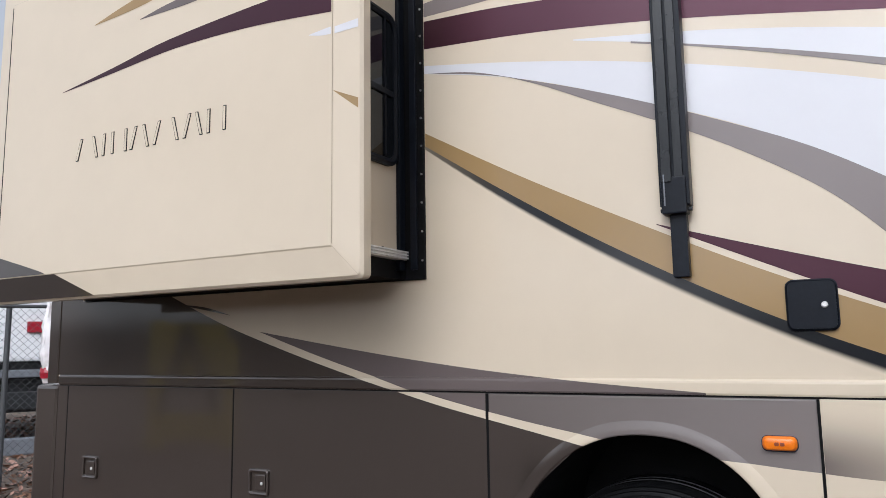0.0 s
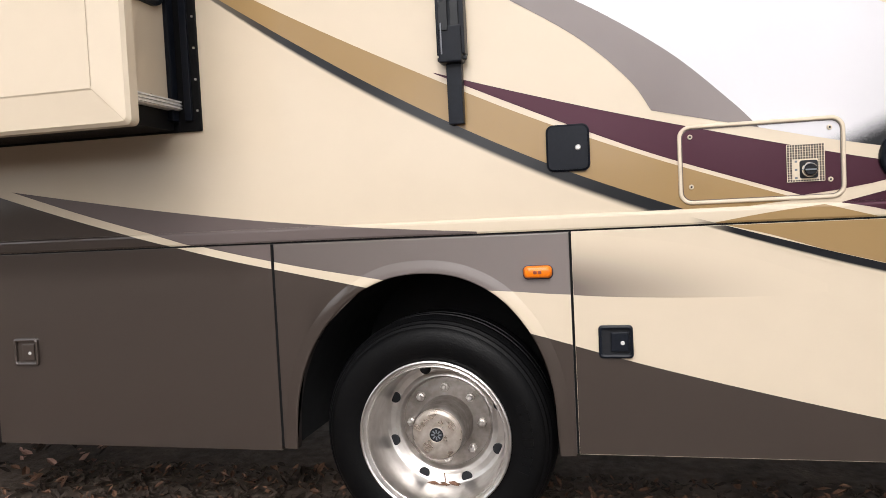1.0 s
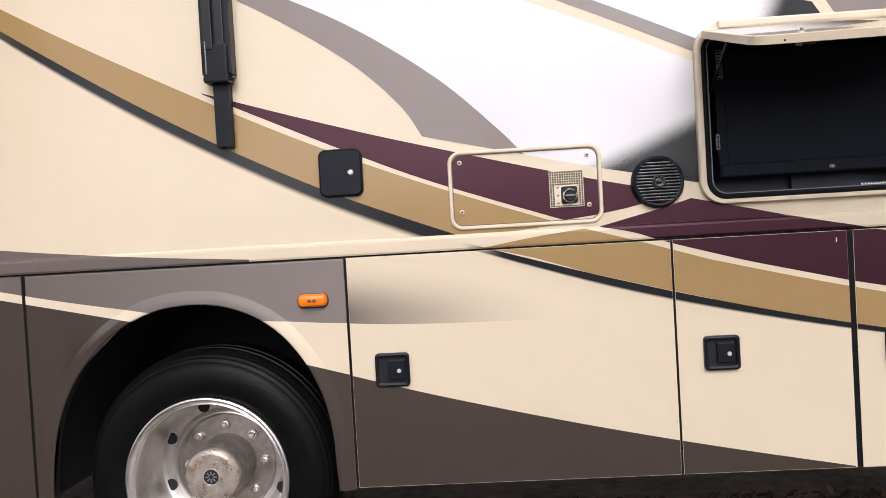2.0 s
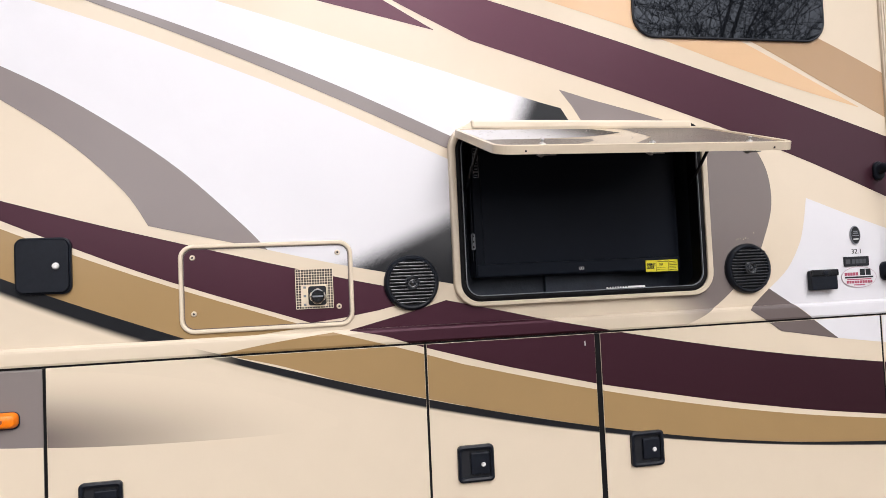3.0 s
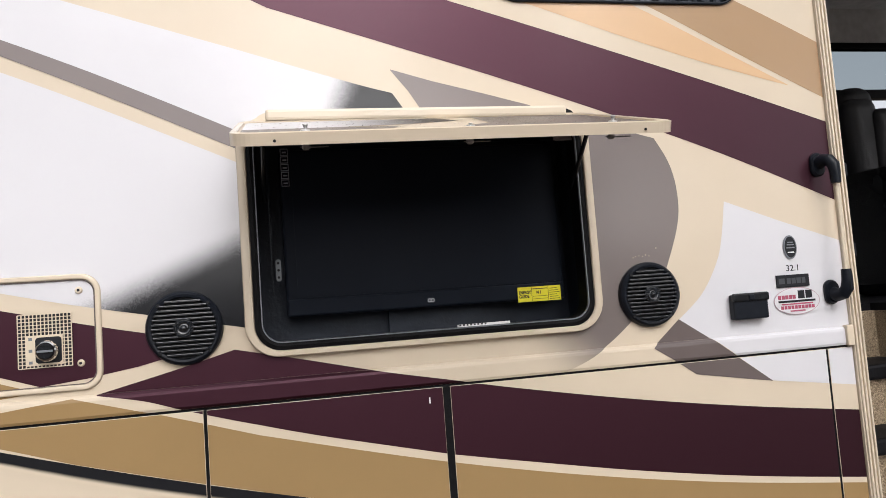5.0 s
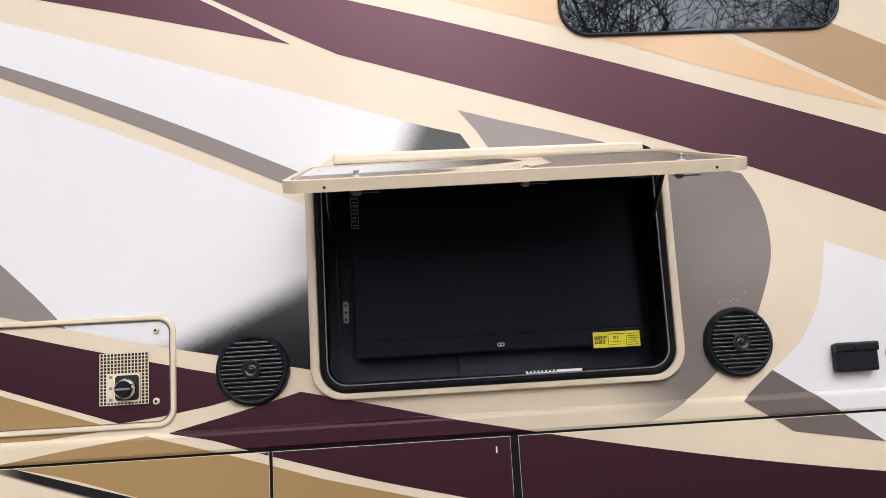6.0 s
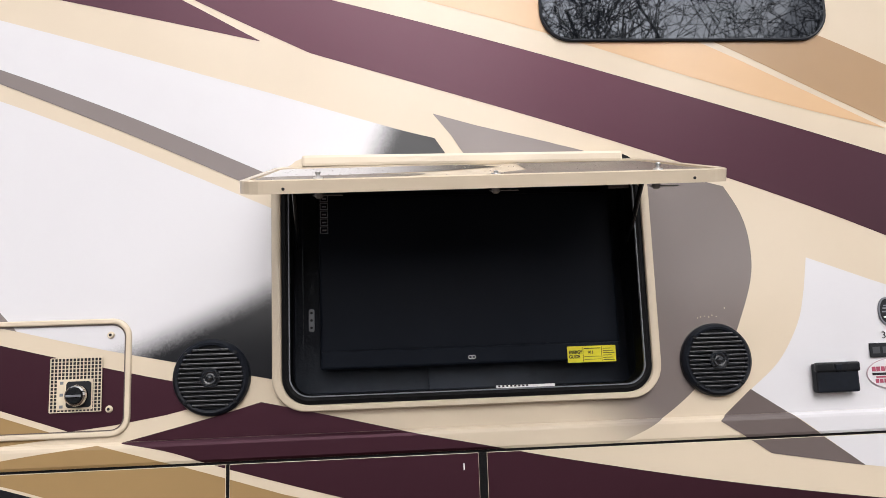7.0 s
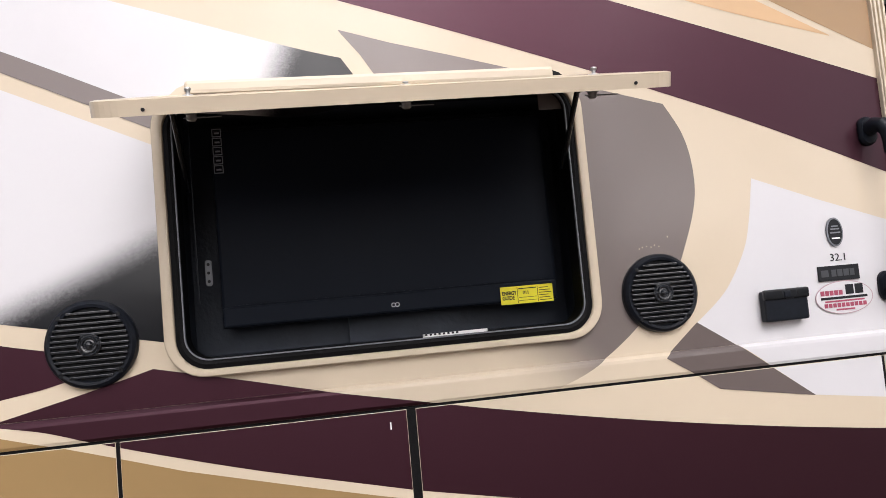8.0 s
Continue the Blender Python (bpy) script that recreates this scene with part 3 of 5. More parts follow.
# broad white sweep with the grey swoosh below it
W1_TOP = [(-0.64, 2.725), (-0.07, 2.627), (0.48, 2.505), (1.03, 2.343), (1.58, 2.140), (2.15, 1.890)]
SW_TOP = [(-0.64, 2.688), (-0.32, 2.618), (-0.01, 2.516), (0.30, 2.396), (0.60, 2.265), (0.91, 2.112), (1.21, 1.909), (1.42, 1.715), (1.515, 1.611)]
SW_LOW = [(-0.64, 2.687), (-0.37, 2.640), (-0.11, 2.541), (0.14, 2.416), (0.40, 2.288), (0.65, 2.152), (0.91, 1.978), (1.08, 1.815), (1.155, 1.698)]
stripe([W1_TOP[0], (-0.2, 2.652), (0.25, 2.56), (0.7, 2.443), (1.10, 2.32), (1.515, 2.167)], [(-0.64, 2.688), (-0.2, 2.582), (0.25, 2.416), (0.75, 2.195), (1.21, 1.909), (1.515, 1.611)], WHITE, 1, [side_wall])
stripe([(1.515, 2.167), (1.72, 2.083), (1.93, 1.99), (2.15, 1.890)], [(1.515, 1.611), (1.72, 1.560), (1.93, 1.515), (2.15, 1.468)], WHITE_BLOW, 1, [side_wall])
stripe(SW_TOP, SW_LOW, GREY, 2, [side_wall], 60)
# upper white sweep and its grey keyline
stripe([(0.07, 2.690), (0.56, 2.615), (1.06, 2.509), (1.55, 2.376), (2.05, 2.228), (2.15, 2.198)], [(0.07, 2.685), (0.49, 2.579), (0.90, 2.460), (1.32, 2.321), (1.74, 2.159), (2.15, 1.975)], WHITE, 1, [side_wall])
stripe([(2.15, 2.198), (2.30, 2.151), (2.45, 2.105), (2.545, 2.08)], [(2.15, 1.975), (2.30, 1.96), (2.45, 1.95), (2.61, 1.98)], WHITE_BLOW2, 1, [side_wall])
stripe([(0.30, 2.63), (0.49, 2.579), (0.90, 2.460), (1.32, 2.321), (1.74, 2.159), (2.15, 1.975)], [(0.30, 2.622), (0.55, 2.553), (0.92, 2.434), (1.32, 2.288), (1.74, 2.113), (2.15, 1.925)], GREY, 2, [side_wall])
stripe([(2.544, 2.146), (2.66, 2.112), (2.80, 2.077), (2.94, 2.040)], [(2.544, 2.144), (2.59, 2.085), (2.63, 2.02), (2.94, 2.01)], GREY, 1, [side_wall], sharp=True)
# grey sickle between the television hatch and the entry
stripe([(3.313, 1.936), (3.352, 1.865), (3.370, 1.79), (3.368, 1.70), (3.334, 1.598), (3.285, 1.505), (3.178, 1.397), (3.07, 1.322), (2.98, 1.285)], [(3.09, 1.936), (3.09, 1.865), (3.09, 1.79), (3.09, 1.7), (3.09, 1.6), (3.088, 1.5), (3.03, 1.435), (2.88, 1.39), (2.75, 1.29)], GREY_BLOW, 1, UPPER, 60)
stripe([(3.00, 2.02), (3.09, 1.996), (3.313, 1.936)], [(3.00, 1.936), (3.09, 1.936), (3.313, 1.9355)], GREY_BLOW, 1, UPPER, sharp=True)
# upper maroon bands
stripe([(-0.64, 2.935), (-0.3, 2.915), (0.0, 2.885), (0.6, 2.82), (1.2, 2.73), (1.70, 2.56), (2.095, 2.35)], [(-0.64, 2.803), (-0.08, 2.757), (0.47, 2.681), (1.01, 2.580), (1.55, 2.470), (1.85, 2.404), (2.095, 2.348)], MAROON, 1, [side_wall])
stripe([(1.55, 2.66), (1.75, 2.603), (1.94, 2.552), (2.11, 2.508)], [(1.55, 2.655), (1.80, 2.528), (2.03, 2.410), (2.225, 2.315)], MAROON, 1, [side_wall])
stripe([(2.11, 2.508), (2.47, 2.414), (2.83, 2.312), (3.19, 2.203), (3.55, 2.091), (3.92, 1.970)], [(2.225, 2.315), (2.52, 2.224), (2.86, 2.118), (3.20, 2.004), (3.55, 1.876), (3.92, 1.722)], MAROON, 1, [side_wall])
stripe([(-0.64, 3.02), (-0.2, 3.05), (0.4, 3.0)], [(-0.64, 2.955), (-0.2, 2.955), (0.4, 2.955)], GREY, 1, [side_wall])
# peach and tan darts under the window
stripe([(2.20, 2.60), (2.60, 2.60), (3.00, 2.46), (3.29, 2.337), (3.54, 2.215), (3.785, 2.093)], [(2.20, 2.55), (2.66, 2.426), (2.95, 2.340), (3.23, 2.248), (3.50, 2.165), (3.785, 2.091)], PEACH, 1, [side_wall])
stripe([(3.20, 2.52), (3.45, 2.43), (3.66, 2.345), (3.92, 2.222)], [(3.20, 2.40), (3.40, 2.305), (3.64, 2.182), (3.92, 2.044)], TAN, 1, [side_wall])
# white point beside the entry with the umber dart that crosses the rail
stripe([(3.337, 1.400), (3.42, 1.47), (3.478, 1.56), (3.503, 1.637), (3.522, 1.739)], [(3.337, 1.398), (3.40, 1.36), (3.46, 1.32), (3.52, 1.275), (3.53, 1.268)], WHITE, 1)
stripe([(3.522, 1.739), (3.70, 1.673), (3.92, 1.597)], [(3.53, 1.268), (3.72, 1.268), (3.92, 1.268)], WHITE, 1, sharp=True)
stripe([(3.53, 1.268), (3.62, 1.268), (3.92, 1.268)], [(3.53, 1.268), (3.62, 1.200), (3.92, 1.159)], WHITE, 1, sharp=True)
stripe([(3.247, 1.327), (3.337, 1.402), (3.43, 1.340), (3.62, 1.200)], [(3.247, 1.325), (3.34, 1.265), (3.375, 1.240), (3.62, 1.199)], WEDGE, 2, sharp=True)

# ---- motorhome: slide-out room ----
SX, SY = -0.557, -0.60
slide = part("slide_out", boxed(-2.90, -0.755, -0.529, 0.9, 1.846, 3.36), CREAM, motorhome, "cream slide-out room pushed out from the wall")
bm = bmesh.new()
loops = []
for x0, x1, z0, z1, y in ((-2.95, SX, 1.715, 3.44, -0.53), (-2.95, SX, 1.715, 3.44, -0.572), (-2.938, SX - 0.012, 1.727, 3.428, -0.584), (-2.83, -0.682, 1.838, 3.32, -0.596), (-2.824, -0.688, 1.844, 3.314, -0.60)):
    loops.append([bm.verts.new((x, y, z)) for x, z in rounded((x0 + x1) / 2, (z0 + z1) / 2, x1 - x0, z1 - z0, 0.022 if y > -0.59 else 0.004, 4)])
for p, q in zip(loops, loops[1:]):
    for k in range(len(p)):
        bm.faces.new((p[k - 1], p[k], q[k], q[k - 1]))
bm.faces.new(loops[-1])
bm.faces.new(loops[0][::-1])
fascia = part("fascia", bm, CREAM, slide, "moulded cream fascia with a sloped border")
for p, q in (((-0.684, 1.840), (-0.572, 1.728)), ((-0.684, 3.31), (-0.572, 3.42))):
    bm = bmesh.new()
    d = Vector((q[0] - p[0], q[1] - p[1])).normalized()
    o = Vector((-d.y, d.x)) * 0.0012
    v = [bm.verts.new((a[0] + s * o.x, y, a[1] + s * o.y)) for a, y in ((p, -0.5985), (q, -0.5865)) for s in (-1, 1)]
    bm.faces.new((v[0], v[1], v[3], v[2]))
    part("mitre_joint", bm, JOINT, slide)
part("panel_joint", boxed(-0.6862, -0.6848, -0.6008, -0.597, 1.85, 3.30), JOINT, slide)
part("panel_joint", boxed(-2.829, -2.824, -0.6015, -0.597, 1.85, 3.30), RUBBER, slide)


def on_fascia(top, low, mat):
    part("painted_stripe", strip(top, low, 24), mat, slide, m=pose(0, SY - 0.0012, 0))


on_fascia([(-2.355, 2.742), (-1.98, 2.792), (-1.61, 2.845), (-1.10, 2.878), (-0.69, 2.89)], [(-2.355, 2.739), (-1.98, 2.765), (-1.55, 2.795), (-1.10, 2.788), (-0.69, 2.752)], MAROON)
on_fascia([(-2.13, 3.04), (-1.9, 3.09), (-1.6, 3.14), (-1.2, 3.18)], [(-2.13, 3.037), (-1.85, 3.05), (-1.55, 3.08), (-1.2, 3.10)], GOLD)
on_fascia([(-1.80, 2.99), (-1.6, 3.02), (-1.3, 3.04), (-0.69, 3.03)], [(-1.80, 2.987), (-1.55, 2.985), (-1.25, 2.985), (-0.69, 2.945)], WEDGE)
on_fascia([(-2.83, 1.955), (-2.5, 1.87), (-2.42, 1.845)], [(-2.83, 1.845), (-2.5, 1.845), (-2.42, 1.844)], DARK)
# the same strokes run on over the sloped border
bm = strip([(-0.677, 2.690), (-0.60, 2.700), (-0.574, 2.703)], [(-0.677, 2.662), (-0.60, 2.668), (-0.574, 2.67)], 6)
for v in bm.verts:
    v.co.y = -0.584 - (-0.569 - v.co.x) * 0.107 - 0.0016
part("painted_stripe", bm, WHITE, slide)
bm = strip([(-0.680, 2.437), (-0.63, 2.415), (-0.574, 2.392)], [(-0.680, 2.434), (-0.63, 2.395), (-0.574, 2.352)], 6)
for v in bm.verts:
    v.co.y = -0.584 - (-0.569 - v.co.x) * 0.107 - 0.0016
part("painted_stripe", bm, GOLD, slide)
on_fascia([(-0.80, 2.682), (-0.74, 2.688), (-0.69, 2.692)], [(-0.80, 2.680), (-0.74, 2.666), (-0.69, 2.662)], WHITE)
bm = strip([(-2.825, 1.84), (-2.6, 1.84), (-2.35, 1.84)], [(-2.94, 1.725), (-2.5, 1.725), (-2.06, 1.725)], 6)
for v in bm.verts:
    v.co.y = -0.584 - (v.co.z - 1.727) * 0.108 - 0.0016
part("painted_stripe", bm, DARK, slide)

# raised script of seven outlined strokes on the fascia
glyphs = [(-2.222, 0.165, 0.03), (-2.030, 0.035, 0.02), (-1.965, 0.11, 0.0), (-1.835, 0.13, 0.03), (-1.68, 0.165, 0.03), (-1.49, 0.12, 0.03), (-1.345, 0.11, 0.0)]
for x, w, lean in glyphs:
    z0, z1 = 2.372, 2.478
    legs = [(0.0, lean), (w - 0.018, w - 0.018 - lean)] if w > 0.05 else [(0.0, 0.006)]
    for foot, head in legs:
        for inset, y, mat in ((0.0, 0.0, INK), (0.0035, -0.0012, MESH_BEIGE)):
            outline = [(x + foot + inset, z0 + inset), (x + foot + 0.018 - inset, z0 + inset), (x + head + 0.018 - inset, z1 - inset), (x + head + inset, z1 - inset)]
            part("nameplate_bar", slabbed(outline, SY - 0.003 + y, SY - 0.0005), mat, slide, "dark outlined nameplate bar" if mat is INK else "")

part("slide_floor", boxed(-2.90, -0.76, -0.528, 0.9, 1.765, 1.845), RUBBER, slide, "black underside of the slide-out")
# window in the end of the slide-out, seen past the fascia
EX = -0.755
side_glass = part("side_window", boxed(EX - 0.004, EX + 0.012, -0.46, -0.085, 2.27, 2.93, 0.0), GLASS_DARK, slide)
bm = ring(rounded(-0.2675, 2.60, 0.42, 0.70, 0.07), rounded(-0.2675, 2.60, 0.355, 0.635, 0.045), -0.02, 0.0, 0.006)
part("window_frame", bm, BLACK_PLASTIC, side_glass, m=Matrix.Translation((EX - 0.002, 0, 0)) @ pose(0, 0, 0, 0, 0, 90))
part("window_bar", boxed(EX + 0.008, EX + 0.022, -0.45, -0.10, 2.565, 2.59), BLACK_PLASTIC, side_glass)
part("window_bar", boxed(EX + 0.008, EX + 0.018, -0.165, -0.15, 2.29, 2.92), BLACK_PLASTIC, side_glass)
# black seal round the opening, with its screws
seal = part("slide_seal", boxed(-0.735, -0.634, -0.012, 0.05, 1.757, 3.44, 0.003), RUBBER, motorhome, "black rubber-lipped seal flange")
part("seal_bead", boxed(-0.700, -0.668, -0.024, -0.0125, 1.80, 3.42, 0.003), BLACK_PLASTIC, seal)
part("seal_foot", boxed(-2.95, -0.7355, -0.0118, 0.05, 1.757, 1.798, 0.003), RUBBER, seal)
part("seal_wiper", boxed(-0.765, -0.735, -0.05, 0.045, 1.80, 3.40, 0.006), BLACK_PLASTIC, motorhome)
bm = bmesh.new()
disc(bm, 0, 0, 0.005, -0.004, 0.0, 8)
part("screw", bm, ALUMINIUM, seal, m=pose(-0.645, -0.0125, 1.84))
screw_mesh = bpy.data.objects["screw"].data
for k in range(1, 13):
    part("screw", None, None, seal, m=pose(-0.645, -0.0125, 1.84 + 0.128 * k), mesh=screw_mesh)
sill = part("slide_rail", boxed(-0.765, -0.725, -0.47, 0.0, 1.845, 1.885, 0.004), RAIL_METAL, slide, "ribbed aluminium rail")
for k in range(3):
    part("rail_rib", boxed(-0.728, -0.716, -0.47, 0.0, 1.850 + 0.013 * k, 1.857 + 0.013 * k), RAIL_METAL, sill)
for k in range(3):
    part("rivet", boxed(-0.748, -0.740, -0.42 + 0.12 * k, -0.412 + 0.12 * k, 1.884, 1.893, 0.002), INK, sill)

# ---- motorhome: things fixed to the wall ----
arm = part("awning_arm", boxed(0.390, 0.497, -0.062, -0.004, 1.955, 3.50, 0.004), BLACK_PLASTIC, motorhome, "folded black awning arm")
part("channel", boxed(0.402, 0.438, -0.078, -0.060, 2.04, 3.50, 0.003), BLACK_GLOSS, arm)
part("channel", boxed(0.446, 0.478, -0.072, -0.060, 2.04, 3.50, 0.003), BLACK_GLOSS, arm)
part("knuckle", boxed(0.398, 0.486, -0.074, -0.010, 1.925, 2.06, 0.006), BLACK_PLASTIC, arm)
part("foot_bracket", boxed(0.418, 0.476, -0.040, -0.004, 1.700, 1.95, 0.003), BLACK_PLASTIC, arm)
part("pivot_pin", boxed(0.388, 0.500, -0.05, -0.03, 1.935, 1.95, 0.004), BLACK_GLOSS, arm)
part("cable", boxed(0.409, 0.414, -0.079, -0.074, 1.955, 2.07, 0.001), LABEL_GREY, arm)

plate = part("filler_cover", slabbed(rounded(0.855, 1.584, 0.144, 0.158, 0.022), -0.020, -0.003), BLACK_PLASTIC, motorhome, "square black plastic cover with a key lock")
bm = ring(rounded(0.855, 1.584, 0.158, 0.172, 0.026), rounded(0.855, 1.584, 0.140, 0.154, 0.020), -0.012, -0.002, 0.003)
part("cover_rim", bm, BLACK_PLASTIC, plate)
bm = bmesh.new()
lathe(bm, [(0.0, -0.028), (0.007, -0.028), (0.010, -0.025), (0.011, -0.019)], 0.892, 1.583, 16)
part("key_lock", bm, RAIL_METAL, plate, "round chrome lock")

# water-heater hatch: a cream frame on the striped wall
hatch = part("heater_hatch", bead(rounded(1.5135, 1.494, 0.547, 0.283, 0.045), rounded(1.5135, 1.494, 0.519, 0.255, 0.032), 0.0085, 8, 0.7), CREAM, motorhome, "cream-framed water-heater hatch with a mesh vent", smooth=True)
part("hatch_gap", ring(rounded(1.5135, 1.494, 0.518, 0.254, 0.032), rounded(1.5135, 1.494, 0.514, 0.250, 0.031), -0.0036, 0.0), WEDGE, hatch)
bm = bmesh.new()
lathe(bm, [(0.003, -0.008), (0.0065, -0.008), (0.0085, -0.004), (0.009, -0.003)], 0, 0, 14)
corner = part("hatch_screw", bm, MESH_BEIGE, hatch, m=pose(1.2835, 0, 1.593))
for x, z in ((1.2835, 1.416), (1.7375, 1.595), (1.7375, 1.418)):
    part("hatch_screw", None, None, hatch, m=pose(x, 0, z), mesh=corner.data)
bm = bmesh.new()
disc(bm, 0, 0, 0.0035, -0.0085, -0.0075, 10)
pip = part("screw_socket", bm, INK, hatch, m=pose(1.2835, 0, 1.593))
for x, z in ((1.2835, 1.416), (1.7375, 1.595), (1.7375, 1.418)):
    part("screw_socket", None, None, hatch, m=pose(x, 0, z), mesh=pip.data)
VX0, VX1, VZ0, VZ1, STEP = 1.600, 1.719, 1.415, 1.543, 0.0085
part("vent_backing", boxed(VX0, VX1, -0.0045, -0.0030, VZ0, VZ1), INK, hatch)
bm = bmesh.new()
k = 0
while VX0 + k * STEP <= VX1 + 1e-6:
    box(bm, VX0 + k * STEP - 0.0010, VX0 + k * STEP + 0.0010, -0.0070, -0.0048, VZ0, VZ1)
    k += 1
k = 0
while VZ0 + k * STEP <= VZ1 + 1e-6:
    box(bm, VX0, VX1, -0.0068, -0.0048, VZ0 + k * STEP - 0.0010, VZ0 + k * STEP + 0.0010)
    k += 1
part("vent_mesh", bm, MESH_BEIGE, hatch, "square-holed beige mesh")
part("knob_plate", boxed(1.618, 1.699, -0.0088, -0.004, 1.420, 1.492, 0.001), MESH_BEIGE, hatch)
part("knob_recess", slabbed(rounded(1.668, 1.456, 0.058, 0.062, 0.008), -0.0105, -0.006), INK, hatch)
bm = bmesh.new()
lathe(bm, [(0.0, -0.038), (0.017, -0.038), (0.020, -0.035), (0.0215, -0.025), (0.023, -0.022), (0.023, -0.009)], 1.668, 1.454, 28)
knob = part("knob", bm, BLACK_GLOSS, hatch, "black knob with chrome collar", smooth=False)
bm = bmesh.new()
lathe(bm, [(0.0205, -0.0355), (0.0235, -0.033), (0.0255, -0.025), (0.0245, -0.023)], 1.668, 1.454, 28)
part("knob_collar", bm, CHROME, hatch, smooth=True)
part("knob_grip", boxed(1.651, 1.685, -0.043, -0.037, 1.4515, 1.4565, 0.001), LABEL_GREY, hatch)
for z in (1.484, 1.456, 1.428):
    part("knob_mark", boxed(1.624, 1.632, -0.0095, -0.0087, z - 0.0035, z + 0.0035), LABEL_GREY, hatch)


def speaker(x, z):
    """Round black marine speaker with a louvred grille."""
    ob = part("speaker", None, None, motorhome, "round black speaker with louvred grille", m=pose(x, 0, z), mesh=speaker_rim)
    part("cone", None, None, ob, m=pose(x, 0, z), mesh=speaker_back)
    for k in range(13):
        h = -0.066 + 0.011 * k
        part("louvre", None, None, ob, m=pose(x, 0, z + h) @ Matrix.Diagonal((math.sqrt(0.0795 ** 2 - h * h) / 0.0795, 1, 1, 1)), mesh=louvre_mesh)
    part("boss", None, None, ob, m=pose(x, 0, z), mesh=boss_mesh)
    for k in range(4):
        a = radians(45 + 90 * k)
        part("rim_screw", None, None, ob, m=pose(x + 0.083 * math.cos(a), -0.021, z + 0.083 * math.sin(a)), mesh=black_screw)


def shared(name, bm, mat):
    bmesh.ops.recalc_face_normals(bm, faces=bm.faces)
    me = bpy.data.meshes.new(name)
    bm.to_mesh(me)
    bm.free()
    me.materials.append(mat)
    return me


bm = bmesh.new()
lathe(bm, [(0.093, 0.0), (0.093, -0.010), (0.090, -0.018), (0.084, -0.023), (0.078, -0.022), (0.076, -0.012)], 0, 0, 48)
speaker_rim = shared("speaker_rim", bm, BLACK_PLASTIC)
bm = bmesh.new()
lathe(bm, [(0.078, -0.012), (0.05, -0.008), (0.0, -0.006)], 0, 0, 32)
speaker_back = shared("speaker_back", bm, INK)
bm = bmesh.new()
disc(bm, 0, 0, 0.005, -0.003, 0.0, 8)
black_screw = shared("black_screw", bm, BLACK_GLOSS)
louvre_mesh = shared("louvre", boxed(-0.077, 0.077, -0.026, -0.012, -0.0024, 0.0026, 0.001), LOUVRE)
bm = bmesh.new()
lathe(bm, [(0.0, -0.034), (0.004, -0.0335), (0.0065, -0.031), (0.008, -0.028), (0.011, -0.0275), (0.0125, -0.031), (0.015, -0.0315), (0.017, -0.029), (0.0185, -0.0275), (0.0205, -0.0275), (0.0225, -0.030), (0.0245, -0.0285), (0.025, -0.012)], 0, 0, 24)
boss_mesh = shared("boss", bm, LOUVRE)
speaker(1.980, 1.484)
speaker(3.249, 1.480)


def paddle_latch(x, z, mat, door):
    """Recessed paddle handle with a key lock, on one storage door."""
    ob = part("latch_handle", ring(rounded(x, z, 0.124, 0.122, 0.014), rounded(x, z, 0.100, 0.094, 0.008), -0.016, -0.003, 0.003), mat, door, "black paddle latch" if mat is BLACK_PLASTIC else "paddle latch in body colour")
    part("recess", boxed(x - 0.052, x + 0.052, -0.006, -0.0035, z - 0.049, z + 0.049), INK if mat is BLACK_PLASTIC else mat, door)
    part("paddle", boxed(x - 0.018, x + 0.046, -0.018, -0.006, z - 0.036, z + 0.036, 0.004), mat, door)
    bm = bmesh.new()
    lathe(bm, [(0.0, -0.022), (0.006, -0.022), (0.008, -0.018)], x + 0.024, z - 0.004, 14)
    part("key_lock", bm, RAIL_METAL, door)


for x, z, mat, d in ((-2.838, 0.828, DARK, 1), (-1.574, 0.838, DARK, 2), (1.001, 0.864, BLACK_PLASTIC, 3), (2.173, 0.868, BLACK_PLASTIC, 4), (2.801, 0.860, BLACK_PLASTIC, 5)):
    paddle_latch(x, z, mat, doors[d][0])

bm = bmesh.new()
steps_out = [(0.107, 0.047, 0.017, -0.004), (0.107, 0.047, 0.017, -0.014), (0.103, 0.043, 0.016, -0.022), (0.092, 0.034, 0.013, -0.029), (0.075, 0.022, 0.010, -0.0315)]
loops = [[bm.verts.new((x, y, z)) for x, z in rounded(0.725, 1.130, w, h, c, 5)] for w, h, c, y in steps_out]
for p, q in zip(loops, loops[1:]):
    for k in range(len(p)):
        bm.faces.new((p[k - 1], p[k], q[k], q[k - 1]))
bm.faces.new(loops[-1])
lamp = part("marker_lamp", bm, AMBER, motorhome, "amber side marker lamp", smooth=True)
part("lamp_gasket", slabbed(rounded(0.725, 1.1285, 0.113, 0.053, 0.020), -0.0075, -0.0042), INK, lamp)
AMBER_MARK = material("amber_mark", (0.20, 0.035, 0.004), 0.4)
for x in (0.711, 0.728):
    part("lens_mark", slabbed(rounded(x + 0.006, 1.129, 0.014, 0.012, 0.004), -0.0322, -0.029), AMBER_MARK, lamp)

# cab window above the stripes
win_out, win_in = rounded(3.246, 2.645, 0.81, 0.605, 0.085, 8), rounded(3.246, 2.645, 0.797, 0.592, 0.079, 8)
wall_window = part("window", slabbed(win_in, -0.008, -0.002), GLASS_DARK, motorhome, "dark privacy glass with rounded corners")
part("window_frame", ring(win_out, win_in, -0.0085, -0.001, 0.001), BLACK_PLASTIC, wall_window)

